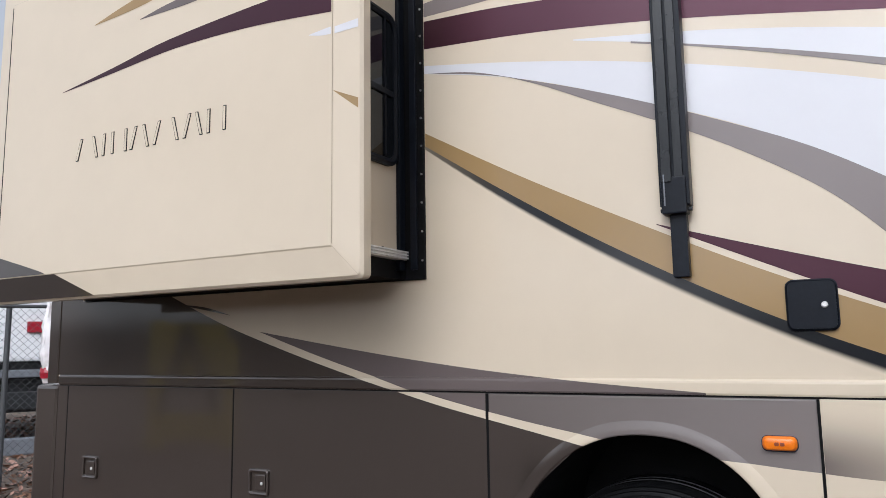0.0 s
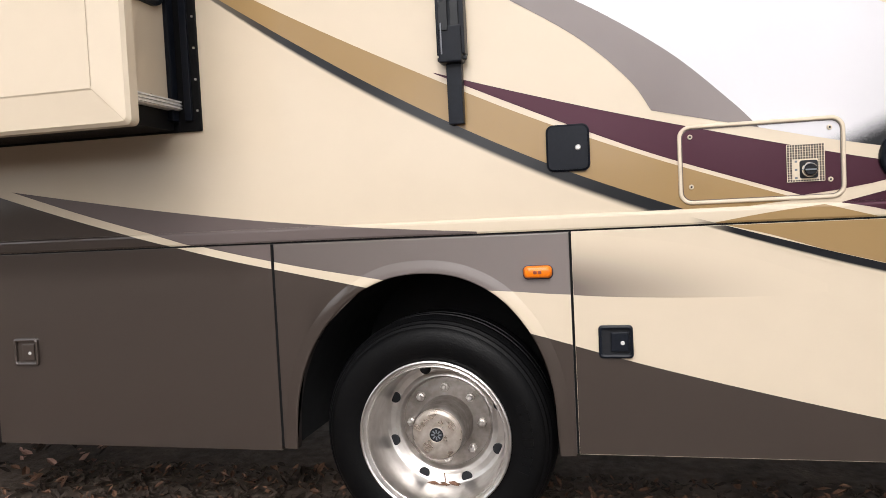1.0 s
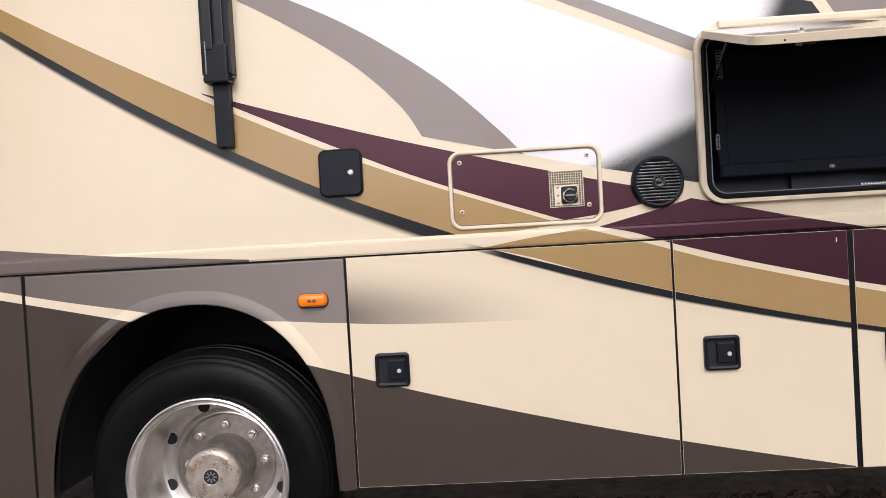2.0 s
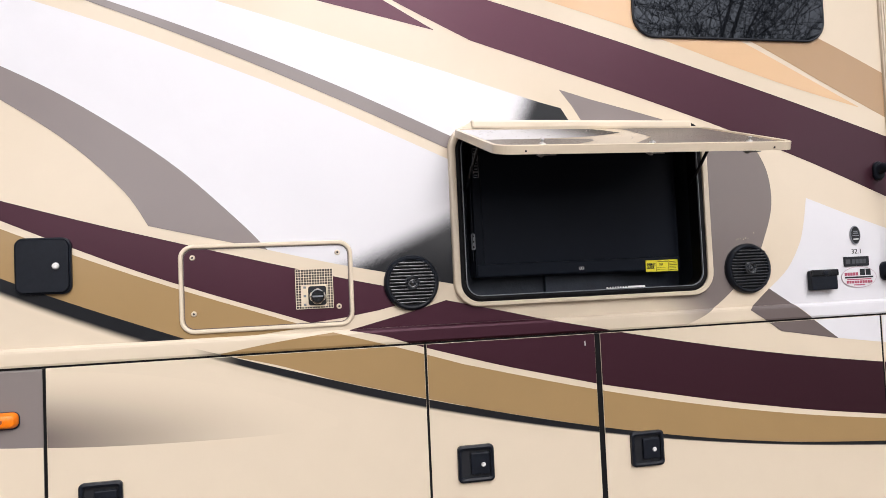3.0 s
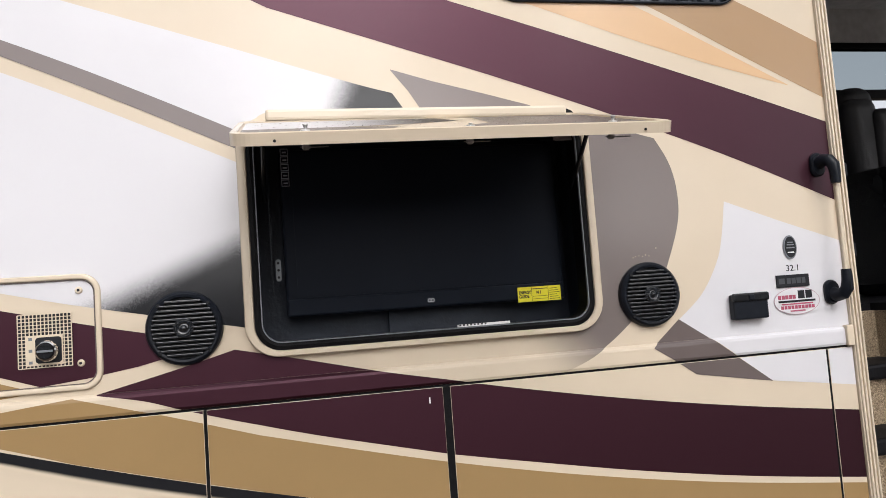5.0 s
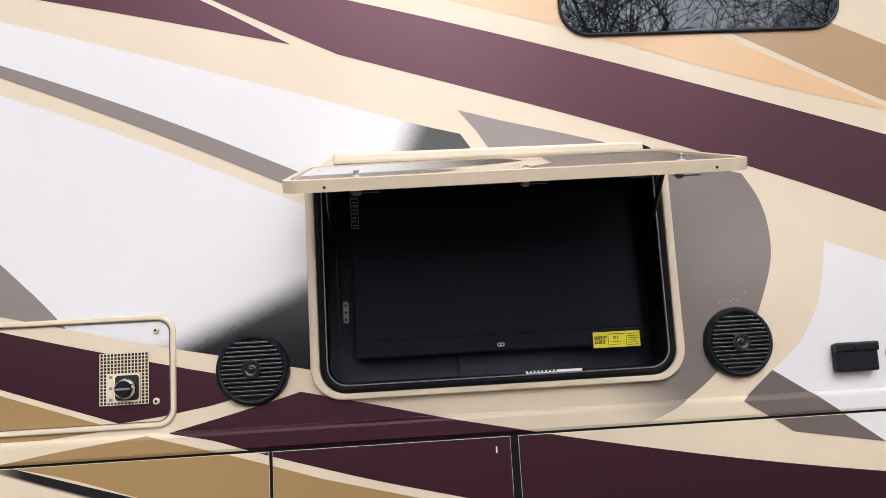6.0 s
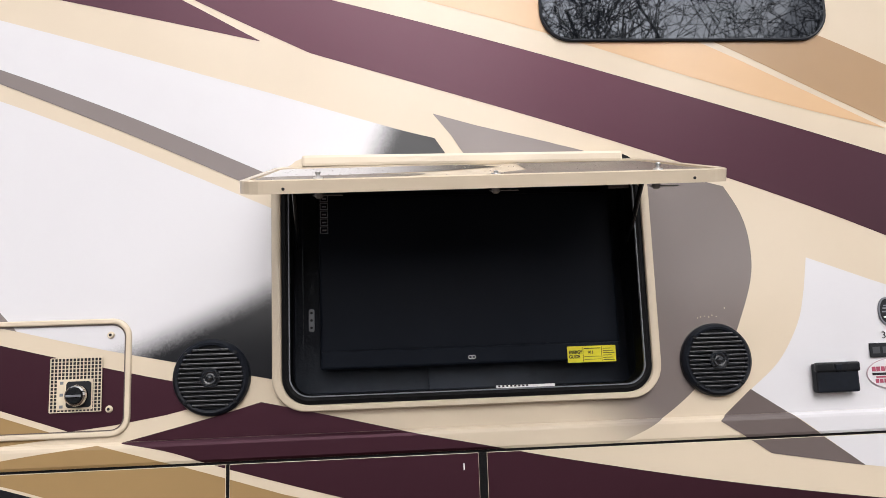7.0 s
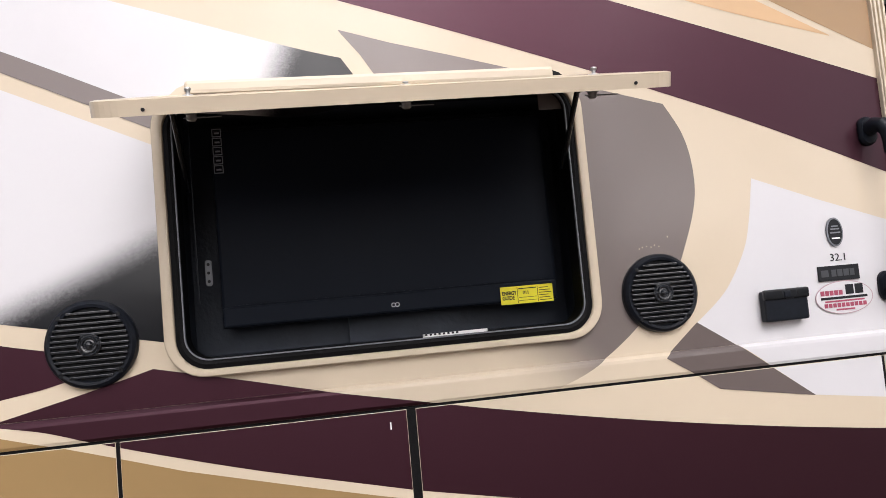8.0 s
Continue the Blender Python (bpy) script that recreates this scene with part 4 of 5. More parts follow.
# ---- motorhome: television hatch ----
HX, HZ = 2.619, 1.705
frame_out, frame_mid, frame_in = rounded(HX - 0.006, HZ, 0.976, 0.626, 0.085, 8), rounded(HX - 0.006, HZ - 0.0045, 0.926, 0.583, 0.066, 8), rounded(HX - 0.006, HZ, 0.888, 0.552, 0.050, 8)
surround = part("hatch_surround", bead(frame_out, frame_mid, 0.022, 10, 0.4), CREAM, motorhome, "cream moulded frame of the open television hatch", smooth=True)
part("hatch_seal", ring(frame_mid, frame_in, -0.016, 0.05, 0.003), RUBBER, surround)
part("seal_lip", ring(rounded(HX - 0.006, HZ, 0.892, 0.556, 0.052, 8), rounded(HX - 0.006, HZ, 0.886, 0.550, 0.049, 8), -0.0205, -0.012), LABEL_GREY, surround, "thin bright edge of the seal")
for args in ((2.10, 3.14, 0.20, 0.21, 1.38, 2.02), (2.10, 2.155, 0.047, 0.20, 1.38, 2.02), (3.085, 3.14, 0.047, 0.20, 1.38, 2.02), (2.155, 3.085, 0.047, 0.20, 1.38, 1.4255), (2.155, 3.085, 0.047, 0.20, 1.985, 2.02)):
    part("locker_lining", boxed(*args), LOCKER, surround)
part("strike_plate", slabbed(rounded(2.216, 1.617, 0.014, 0.058, 0.006), 0.050, 0.056), LABEL_GREY, surround, "drilled metal strike plate")
for k in (-1, 0, 1):
    bm = bmesh.new()
    disc(bm, 2.216, 1.617 + 0.019 * k, 0.0035, 0.049, 0.0505, 10)
    part("plate_hole", bm, INK, surround)
bm = boxed(2.675, 2.822, -0.0225, -0.0180, 1.4310, 1.4375)
part("seal_label", bm, LABEL_WHITE, surround, "white paper strip on the seal")
for k in range(8):
    part("label_bar", boxed(2.680 + 0.010 * k, 2.685 + 0.010 * k, -0.0230, -0.0224, 1.4335, 1.4375), INK, surround)
part("hinge_cover", boxed(2.205, 3.030, -0.046, -0.002, 1.998, 2.028, 0.008), CREAM, surround)
for tip, root in ((2.166, 2.208), (3.070, 3.027)):
    part("hinge_end", slabbed([(tip, 1.994), (root, 1.994), (root, 2.022), (0.55 * root + 0.45 * tip, 2.014)], -0.036, -0.010), CREAM if tip < HX else RUBBER, surround)
part("hinge_gap", boxed(2.205, 3.030, -0.042, -0.004, 1.993, 1.9975), RUBBER, surround)

# the lid, propped out on its struts
LID = Matrix.Translation((HX, -0.028, 2.000)) @ Matrix.Rotation(radians(-0.5), 4, "Y") @ Matrix.Rotation(math.atan2(0.155, 0.50), 4, "X") @ pose(0, 0, 0, -90)
# in the lid's own plane: x across, z from -0.523 at the free edge to 0 at the hinge, y from its top to its underside
lid_out, lid_in = rounded(-0.008, -0.262, 0.945, 0.523, 0.05, 8), rounded(-0.008, -0.262, 0.917, 0.495, 0.04, 8)
lid = part("hatch_lid", ring(lid_out, lid_in, -0.004, 0.020, 0.002), CREAM, motorhome, "open hatch lid with striped wet top and black underside", m=LID)
part("lid_panel", slabbed(lid_in, 0.000, 0.008), CREAM, lid, m=LID)
part("lid_lining", slabbed(lid_in, 0.010, 0.018), LOCKER, lid, m=LID)


def on_lid(top, low, mat, layer):
    part("painted_stripe", clipped(strip(top, low, 24), -0.462, 0.440, -0.506, -0.017), mat, lid, m=LID @ pose(0, -0.0008 * layer, 0))


LID_BLOW = airbrushed("lid_white_to_black_paint", C_WHITE, C_BLACK, 2.46, 1.9, 1.0, 0.0, 0.36, 0.10)
LID_BLOW.node_tree.nodes["Principled BSDF"].inputs["Coat Weight"].default_value = 0.3
for node in LID_BLOW.node_tree.nodes:
    if node.bl_idname == "ShaderNodeBump":
        node.inputs["Strength"].default_value = 0.5
        node.inputs["Height"].links[0].from_node.inputs["Scale"].default_value = 150
on_lid([(-0.47, 0.0), (-0.2, 0.0), (0.0, -0.02), (0.06, -0.16)], [(-0.47, -0.33), (-0.3, -0.32), (-0.1, -0.27), (0.06, -0.162)], LID_BLOW, 1)
on_lid([(-0.47, -0.33), (-0.3, -0.32), (-0.12, -0.34)], [(-0.47, -0.52), (-0.3, -0.52), (-0.14, -0.40)], LID_GREY, 1)
on_lid([(0.13, 0.0), (0.2, 0.0), (0.44, 0.0)], [(0.10, -0.30), (0.2, -0.30), (0.44, -0.30)], LID_GREY, 1)
on_lid([(0.10, -0.30), (0.2, -0.30), (0.44, -0.30)], [(-0.08, -0.52), (0.2, -0.52), (0.44, -0.52)], LID_GREY, 1)
# beads of rain on the lid
rain = bmesh.new()
for _ in range(380):
    x, z, r = random.uniform(-0.46, 0.44), random.uniform(-0.50, -0.02), random.uniform(0.0007, 0.0021)
    bmesh.ops.create_icosphere(rain, subdivisions=1, radius=r, matrix=Matrix.Translation((x, -0.003, z)) @ Matrix.Diagonal((1.2, 0.4, 1.2, 1)))
WATER = material("rain_drop", (0.42, 0.41, 0.39), 0.05, 0, 1.0)
tagged(part("rain", rain, WATER, lid, "beads of rain", m=LID, smooth=True), kind="stuff")
for x, tall in ((-0.334, 0.010), (0.005, 0.002), (0.325, 0.010)):
    bm = bmesh.new()
    lathe(bm, [(0.0, -0.009 - tall), (0.004, -0.0085 - tall), (0.0055, -0.0075 - tall * 0.9), (0.0045, -0.0070 - tall * 0.6), (0.003, -0.0068 - tall * 0.4), (0.0035, -0.0066 - tall * 0.14), (0.009, -0.0065), (0.010, -0.003)], x, -0.484, 14)
    part("lid_latch", bm, ALUMINIUM, lid, "small chrome turn latch", m=LID, smooth=True)
    bm = bmesh.new()
    lathe(bm, [(0.011, 0.018), (0.011, 0.022), (0.008, 0.023), (0.008, 0.031), (0.005, 0.034), (0.0, 0.034)], x, -0.478, 14)
    part("latch_barrel", bm, LATCH_STEEL, lid, m=LID, smooth=True)
    part("latch_lever", boxed(x - 0.012, x + 0.045, 0.0275, 0.0295, -0.483, -0.473, 0.0008), LATCH_STEEL, lid, m=LID)
for x in (-0.395, 0.383):
    bm = bmesh.new()
    disc(bm, x, 0, 0.003, -0.001, 0.001, 10)
    part("edge_hole", bm, INK, lid, m=LID @ pose(0, 0.011, -0.5238, 90))


def rod(name, a, b, r, mat, parent, label="", n=10):
    a, b = Vector(a), Vector(b)
    bm = bmesh.new()
    bmesh.ops.create_cone(bm, cap_ends=True, segments=n, radius1=r, radius2=r, depth=(b - a).length)
    q = (b - a).to_track_quat("Z", "Y").to_matrix().to_4x4()
    return part(name, bm, mat, parent, label, m=Matrix.Translation((a + b) / 2) @ q, smooth=False)


rod("gas_strut", (3.050, 0.02, 1.80), (3.040, -0.16, 1.935), 0.006, BLACK_GLOSS, surround, "black gas strut")
rod("strut_rod", (3.041, -0.15, 1.928), (3.036, -0.24, 1.925), 0.003, ALUMINIUM, surround)
rod("gas_strut", (2.190, 0.02, 1.80), (2.198, -0.16, 1.935), 0.006, BLACK_GLOSS, surround, "black gas strut")
part("stay_cable", boxed(2.1995, 2.2012, 0.0, 0.002, 1.55, 1.96), BLACK_PLASTIC, surround)

# the television in the locker
tv = thing("television", (2.645, 0.12, 1.445), "black flat television with an energy sticker, in the locker", "television")
body = part("casing", boxed(2.232, 3.033, 0.095, 0.175, 1.488, 1.950, 0.008), SCREEN, tv)
part("screen", boxed(2.264, 3.010, 0.0915, 0.0945, 1.540, 1.930), SCREEN, tv, "switched-off glossy screen")
part("lower_bezel", boxed(2.236, 3.029, 0.088, 0.096, 1.492, 1.536, 0.004), SCREEN, tv)
part("base_bracket", boxed(2.52, 2.80, 0.1742, 0.1992, 1.4255, 1.500), LOCKER, tv)
bm = bmesh.new()
for x in (-0.0045, 0.0045):
    lathe(bm, [(0.0035, 0.0872), (0.0055, 0.0866), (0.0055, 0.0876)], 2.630 + x, 1.509, 14)
part("maker_mark", bm, LABEL_WHITE, tv)
sticker = part("energy_sticker", boxed(2.885, 3.016, 0.0835, 0.0865, 1.484, 1.527), LABEL_YELLOW, tv, "yellow energy-rating sticker")


def lettering(text, size, at, mat, parent, name="lettering", bold=0.0, width=None):
    """Flat lettering facing -y, lower left at the given place."""
    cu = bpy.data.curves.new(name, "FONT")
    cu.body, cu.size, cu.offset, cu.extrude = text, size, bold, 0.0003
    tmp = new(name, cu)
    dg = bpy.context.evaluated_depsgraph_get()
    me = bpy.data.meshes.new_from_object(tmp.evaluated_get(dg))
    bpy.data.objects.remove(tmp)
    me.materials.clear()
    me.materials.append(mat)
    sx = 1.0
    if width and len(me.vertices):
        sx = width / max(1e-6, max(v.co.x for v in me.vertices) - min(v.co.x for v in me.vertices))
    return part(name, None, None, parent, m=Matrix.Translation(at) @ pose(0, 0, 0, 90) @ Matrix.Diagonal((sx, 1, 1, 1)), mesh=me)


lettering("ENERGY", 0.0125, (2.8885, 0.083, 1.507), INK, sticker, bold=0.0004, width=0.036)
lettering("GUIDE", 0.0125, (2.8885, 0.083, 1.4955), INK, sticker, bold=0.0004, width=0.030)
lettering("$11", 0.0115, (2.940, 0.083, 1.506), INK, sticker, bold=0.0004, width=0.014)
part("sticker_line", boxed(2.9265, 2.9275, 0.0828, 0.0834, 1.486, 1.525), INK, sticker)
part("sticker_line", boxed(2.977, 2.978, 0.0828, 0.0834, 1.486, 1.525), INK, sticker)
for k, (a, b) in enumerate(((2.930, 2.975), (2.930, 2.975), (2.930, 2.975))):
    part("sticker_bar", boxed(a, b, 0.0828, 0.0834, (1.5195, 1.4985, 1.491)[k], (1.5215, 1.4995, 1.492)[k]), INK, sticker)
for k in range(6):
    part("sticker_bar", boxed(2.981, 3.012 - 0.004 * (k % 3), 0.0828, 0.0834, 1.4885 + 0.006 * k, 1.4900 + 0.006 * k), INK, sticker)
for k in range(5):
    z = 1.849 + 0.0215 * k
    part("feature_icon", ring([(2.237, z), (2.258, z), (2.258, z + 0.019), (2.237, z + 0.019)], [(2.2385, z + 0.0015), (2.2565, z + 0.0015), (2.2565, z + 0.0175), (2.2385, z + 0.0175)], 0.0925, 0.0950), ICON_GREY, tv, "grey outlined icon")
    part("icon_bar", boxed(2.2425, 2.2535, 0.0925, 0.0950, z + 0.007, z + 0.0105), ICON_GREY, tv)

# ---- motorhome: plates and stickers beside the entry ----
box_light = part("outlet_cover", boxed(3.502, 3.615, -0.030, -0.003, 1.386, 1.460, 0.006), BLACK_PLASTIC, motorhome, "black weatherproof outlet cover")
part("outlet_lip", boxed(3.4995, 3.6175, -0.035, -0.022, 1.438, 1.463, 0.005), BLACK_GLOSS, box_light)
part("outlet_hinge", boxed(3.550, 3.567, -0.0375, -0.030, 1.442, 1.457, 0.002), BLACK_PLASTIC, box_light)
badge_outline = [(3.7265 + 0.0225 * math.cos(a), 1.590 + 0.036 * math.sin(a)) for a in [2 * math.pi * k / 32 for k in range(32)]]
badge = part("round_badge", slabbed(badge_outline, -0.006, -0.0018), LABEL_GREY, motorhome, "oval black badge with grey rim")
part("badge_field", slabbed([(3.7265 + 0.019 * math.cos(a), 1.590 + 0.032 * math.sin(a)) for a in [2 * math.pi * k / 28 for k in range(28)]], -0.0068, -0.005), INK, badge)
for z, w in ((1.604, 0.018), (1.597, 0.024), (1.588, 0.028), (1.574, 0.022)):
    part("badge_bar", boxed(3.7265 - w / 2, 3.7265 + w / 2, -0.0075, -0.0066, z - 0.0015, z + 0.002), LABEL_GREY if z > 1.58 else LABEL_WHITE, badge)
lettering("32.1", 0.026, (3.706, -0.0018, 1.5185), INK, motorhome, "model_number", width=0.041)
name_plate = part("maker_plate", boxed(3.668, 3.780, -0.0055, -0.0018, 1.470, 1.507, 0.0008), INK, motorhome, "small black maker's plate")
for a, b in ((3.675, 3.695), (3.703, 3.716), (3.719, 3.733), (3.736, 3.751), (3.754, 3.766)):
    part("plate_bar", boxed(a, b, -0.0062, -0.0054, 1.480, 1.497), PLATE_GREY, name_plate)
dealer = part("dealer_sticker", slabbed([(3.732 + 0.078 * math.cos(a), 1.4275 + 0.040 * math.sin(a)) for a in [2 * math.pi * k / 36 for k in range(36)]], -0.0035, -0.0018), WHITE, motorhome, "oval white dealer sticker")
part("sticker_rim", ring([(3.732 + 0.079 * math.cos(a), 1.4275 + 0.041 * math.sin(a)) for a in [2 * math.pi * k / 36 for k in range(36)]], [(3.732 + 0.077 * math.cos(a), 1.4275 + 0.039 * math.sin(a)) for a in [2 * math.pi * k / 36 for k in range(36)]], -0.0038, -0.002), LABEL_RIM, dealer)
for k in range(5):
    part("sticker_bar", boxed(3.668 + 0.0125 * k, 3.678 + 0.0125 * k, -0.0045, -0.0034, 1.434, 1.446), LABEL_RED, dealer)
for k in range(2):
    part("sticker_bar", boxed(3.737 + 0.026 * k, 3.759 + 0.026 * k, -0.0045, -0.0034, 1.434, 1.458), INK, dealer)
part("sticker_bar", boxed(3.668, 3.795, -0.0045, -0.0034, 1.424, 1.430), INK, dealer)
part("sticker_bar", boxed(3.678, 3.786, -0.0045, -0.0034, 1.417, 1.421), LABEL_RED, dealer)
for k in range(10):
    part("sticker_bar", boxed(3.675 + 0.0118 * k, 3.684 + 0.0118 * k, -0.0045, -0.0034, 1.404, 1.414), LABEL_RED, dealer)
part("sticker_bar", boxed(3.706, 3.757, -0.0045, -0.0034, 1.396, 1.400), LABEL_RED, dealer)

# grab handle
def tube(points, radii, seg=18):
    """A round bar through a few points, with a radius at each."""
    bm = bmesh.new()
    loops = []
    for k, p in enumerate(points):
        way = (Vector(points[min(k + 1, len(points) - 1)]) - Vector(points[max(k - 1, 0)])).normalized()
        u = way.cross(Vector((1, 0, 0))).normalized()
        w = way.cross(u)
        loops.append([bm.verts.new(Vector(p) + (u * math.cos(a) + w * math.sin(a)) * radii[k]) for a in [2 * math.pi * i / seg for i in range(seg)]])
    for p, q in zip(loops, loops[1:]):
        for k in range(seg):
            bm.faces.new((p[k - 1], p[k], q[k], q[k - 1]))
    bm.faces.new(loops[0])
    bm.faces.new(loops[-1][::-1])
    return bm


grab = part("grab_handle", tube([(3.866, -0.060, 1.50), (3.866, -0.060, 1.65), (3.866, -0.060, 1.79)], [0.0052] * 3), MESH_BEIGE, motorhome, "vertical grab handle with black end mounts", smooth=True)
for z, s in ((1.838, 1), (1.446, -1)):
    bm = bmesh.new()
    loops = [[bm.verts.new((x, y, h)) for x, h in rounded(3.852, z, w, t, w / 2 - 0.001, 6)] for w, t, y in ((0.048, 0.074, -0.002), (0.048, 0.074, -0.009), (0.040, 0.064, -0.016))]
    for p, q in zip(loops, loops[1:]):
        for k in range(len(p)):
            bm.faces.new((p[k - 1], p[k], q[k], q[k - 1]))
    bm.faces.new(loops[-1])
    part("mount", bm, BLACK_PLASTIC, grab, smooth=True)
    bend = [(3.853, -0.012, z + 0.004 * s), (3.855, -0.030, z + 0.010 * s), (3.859, -0.048, z + 0.006 * s), (3.864, -0.059, z - 0.010 * s), (3.866, -0.060, z - 0.034 * s), (3.866, -0.060, z - 0.066 * s)]
    part("elbow", tube(bend, [0.020, 0.0195, 0.019, 0.018, 0.016, 0.0145]), BLACK_PLASTIC, grab, smooth=True)

# ---- motorhome: entry ----
trim = part("entry_trim", boxed(3.906, 3.946, -0.012, 0.04, 0.44, ROOF, 0.003), CREAM, motorhome, "ribbed cream edge trim of the entry")
for x in (3.910, 3.922, 3.934):
    part("trim_rib", boxed(x, x + 0.007, -0.018, -0.010, 0.44, ROOF, 0.003), MESH_BEIGE, trim)
part("entry_jamb", boxed(4.641, 4.690, -0.030, 0.05, 0.44, 3.2, 0.008), JAMB, motorhome)
part("skirt_front", boxed(4.692, FRONT, -0.004, 0.04, 0.44, 1.29, 0.004), DARK, motorhome)
part("entry_door", boxed(4.695, 5.30, -0.05, -0.008, 0.60, 3.05, 0.01), BLACK_GLOSS, motorhome, "dark entry door folded back")
for a in (4.10, 4.35):
    part("hinge_block", boxed(3.9465, 3.955, -0.01, 0.02, a - 2.55, a - 2.51, 0.002), INK, trim)
steps = part("entry_steps", boxed(3.946, 4.52, 0.0, 0.9, 0.62, 0.68), TREAD, motorhome, "carpeted entry steps with black treads")
for y0, y1, z in ((0.13, 0.34, 0.955), (0.33, 0.56, 1.165)):
    part("riser", boxed(3.946, 4.515, y0 + 0.025, y1 + 0.02, 0.66, z - 0.055), CARPET, steps)
    part("tread", boxed(3.946, 4.505, y0, y1, z - 0.055, z, 0.012), TREAD, steps)
part("riser", boxed(3.946, 4.515, 0.56, 0.60, 0.66, 1.345), CARPET, steps)
part("step_side", boxed(4.515, 4.64, 0.052, 1.2, 0.62, 1.345), CARPET, steps)
part("step_side", boxed(3.90, 3.944, 0.05, 1.2, 0.62, 1.345), CARPET, steps)
part("cab_floor", boxed(4.515, FRONT, 0.05, FAR, 1.345, 1.375), TREAD, motorhome)
part("cab_floor", boxed(3.2, 4.515, 0.58, FAR, 1.345, 1.374), TREAD, motorhome)
part("cabin_ceiling", boxed(0.2, FRONT, 0.046, FAR, 3.40, 3.43), CABIN, motorhome)
part("cabin_partition", boxed(3.86, 3.90, 0.05, 0.9, 1.375, 3.40), CABIN, motorhome)
part("overhead_locker", boxed(6.88, 7.25, 0.2, FAR, 3.17, 3.395, 0.03), SEAT, motorhome)
for x0, x1, z0, z1 in ((5.6, 5.65, 2.0, 3.10), (7.05, 7.13, 1.96, 3.14), (5.65, 7.05, 2.735, 2.80), (5.65, 7.05, 2.0, 2.05), (5.65, 7.05, 3.10, 3.145)):
    part("cab_window_frame", boxed(x0, x1, FAR - 0.02, FAR + 0.05, z0, z1, 0.006), RUBBER, motorhome)
tint = part("tinted_pane", boxed(5.65, 7.05, FAR + 0.01, FAR + 0.016, 2.80, 3.10), TINT, motorhome)
tint.visible_shadow = False
part("pillar", boxed(7.14, 7.26, FAR - 0.20, FAR, 1.375, 3.4, 0.04), SEAT, motorhome)
# folded exterior mirror seen through the cab window
mirror = part("door_mirror", boxed(6.99, 7.06, FAR + 0.10, FAR + 0.36, 2.15, 2.46, 0.02), BLACK_PLASTIC, motorhome, "outside mirror with black rim")
part("mirror_glass", boxed(6.982, 6.991, FAR + 0.12, FAR + 0.34, 2.175, 2.435, 0.002), CHROME, mirror)
part("mirror_arm", boxed(7.00, 7.05, FAR + 0.046, FAR + 0.26, 2.07, 2.149, 0.01), BLACK_PLASTIC, mirror)


def cushioned(x0, x1, y0, y1, z0, z1, r):
    """An upholstered block with well-rounded edges."""
    bm = bmesh.new()
    bmesh.ops.create_cube(bm, size=1, matrix=Matrix.LocRotScale(((x0 + x1) / 2, (y0 + y1) / 2, (z0 + z1) / 2), None, (x1 - x0, y1 - y0, z1 - z0)))
    bmesh.ops.bevel(bm, geom=bm.edges[:], offset=r, segments=6, affect="EDGES", profile=0.5)
    return bm


def driver_seat():
    seat = thing("driver_seat", (5.56, 1.73, 1.375), "dark leather driver seat with a tall backrest", "seat")
    part("pedestal", boxed(5.46, 5.74, 1.58, 1.88, 1.375, 1.62, 0.02), BLACK_PLASTIC, seat)
    part("cushion", cushioned(5.42, 5.94, 1.46, 2.00, 1.62, 1.80, 0.07), SEAT, seat, smooth=True)
    lean = Matrix.Translation((5.53, 1.75, 1.70)) @ pose(0, 0, 0, 0, -5, 0)
    part("backrest", cushioned(-0.13, 0.10, -0.27, 0.27, 0.0, 0.80, 0.09), SEAT, seat, m=lean, smooth=True)
    part("headrest", cushioned(-0.11, 0.115, -0.24, 0.24, 0.54, 0.86, 0.09), SEAT, seat, m=lean, smooth=True)
    part("side_wing", cushioned(5.49, 5.68, 1.44, 1.56, 1.78, 2.41, 0.055), SEAT, seat, smooth=True)
    part("armrest", cushioned(5.55, 5.90, 1.38, 1.46, 1.90, 1.98, 0.035), SEAT, seat, smooth=True)


driver_seat()
dash = part("dashboard", boxed(5.12, 7.2, 1.02, 1.38, 1.375, 2.02, 0.06), BLACK_GLOSS, motorhome, "dark dashboard console with a red wooden rim")
part("dashboard_top", boxed(6.3, 7.25, 1.25, FAR - 0.05, 1.85, 2.10, 0.06), CABIN, motorhome)
bm = ring(rounded(5.68, 1.74, 1.10, 0.60, 0.20, 8), rounded(5.68, 1.74, 0.94, 0.44, 0.13, 8), 0.98, 1.03, 0.007)
part("wooden_rim", bm, WOOD, dash, smooth=True)
part("trim_strip", boxed(5.26, 6.05, 0.992, 1.018, 1.862, 1.874, 0.003), CHROME, dash, "thin bright trim strip")
for k in range(3):
    part("switch", boxed(5.42 + 0.075 * k, 5.47 + 0.075 * k, 0.998, 1.019, 1.885, 1.912, 0.004), LATCH_STEEL, dash)


def torus(bm, R, r, seg=48, side=14):
    rows = [[bm.verts.new(((R + r * math.cos(b)) * math.cos(a), (R + r * math.cos(b)) * math.sin(a), r * math.sin(b))) for b in [2 * math.pi * k / side for k in range(side)]] for a in [2 * math.pi * k / seg for k in range(seg)]]
    for i in range(seg):
        for k in range(side):
            bm.faces.new((rows[i - 1][k - 1], rows[i][k - 1], rows[i][k], rows[i - 1][k]))


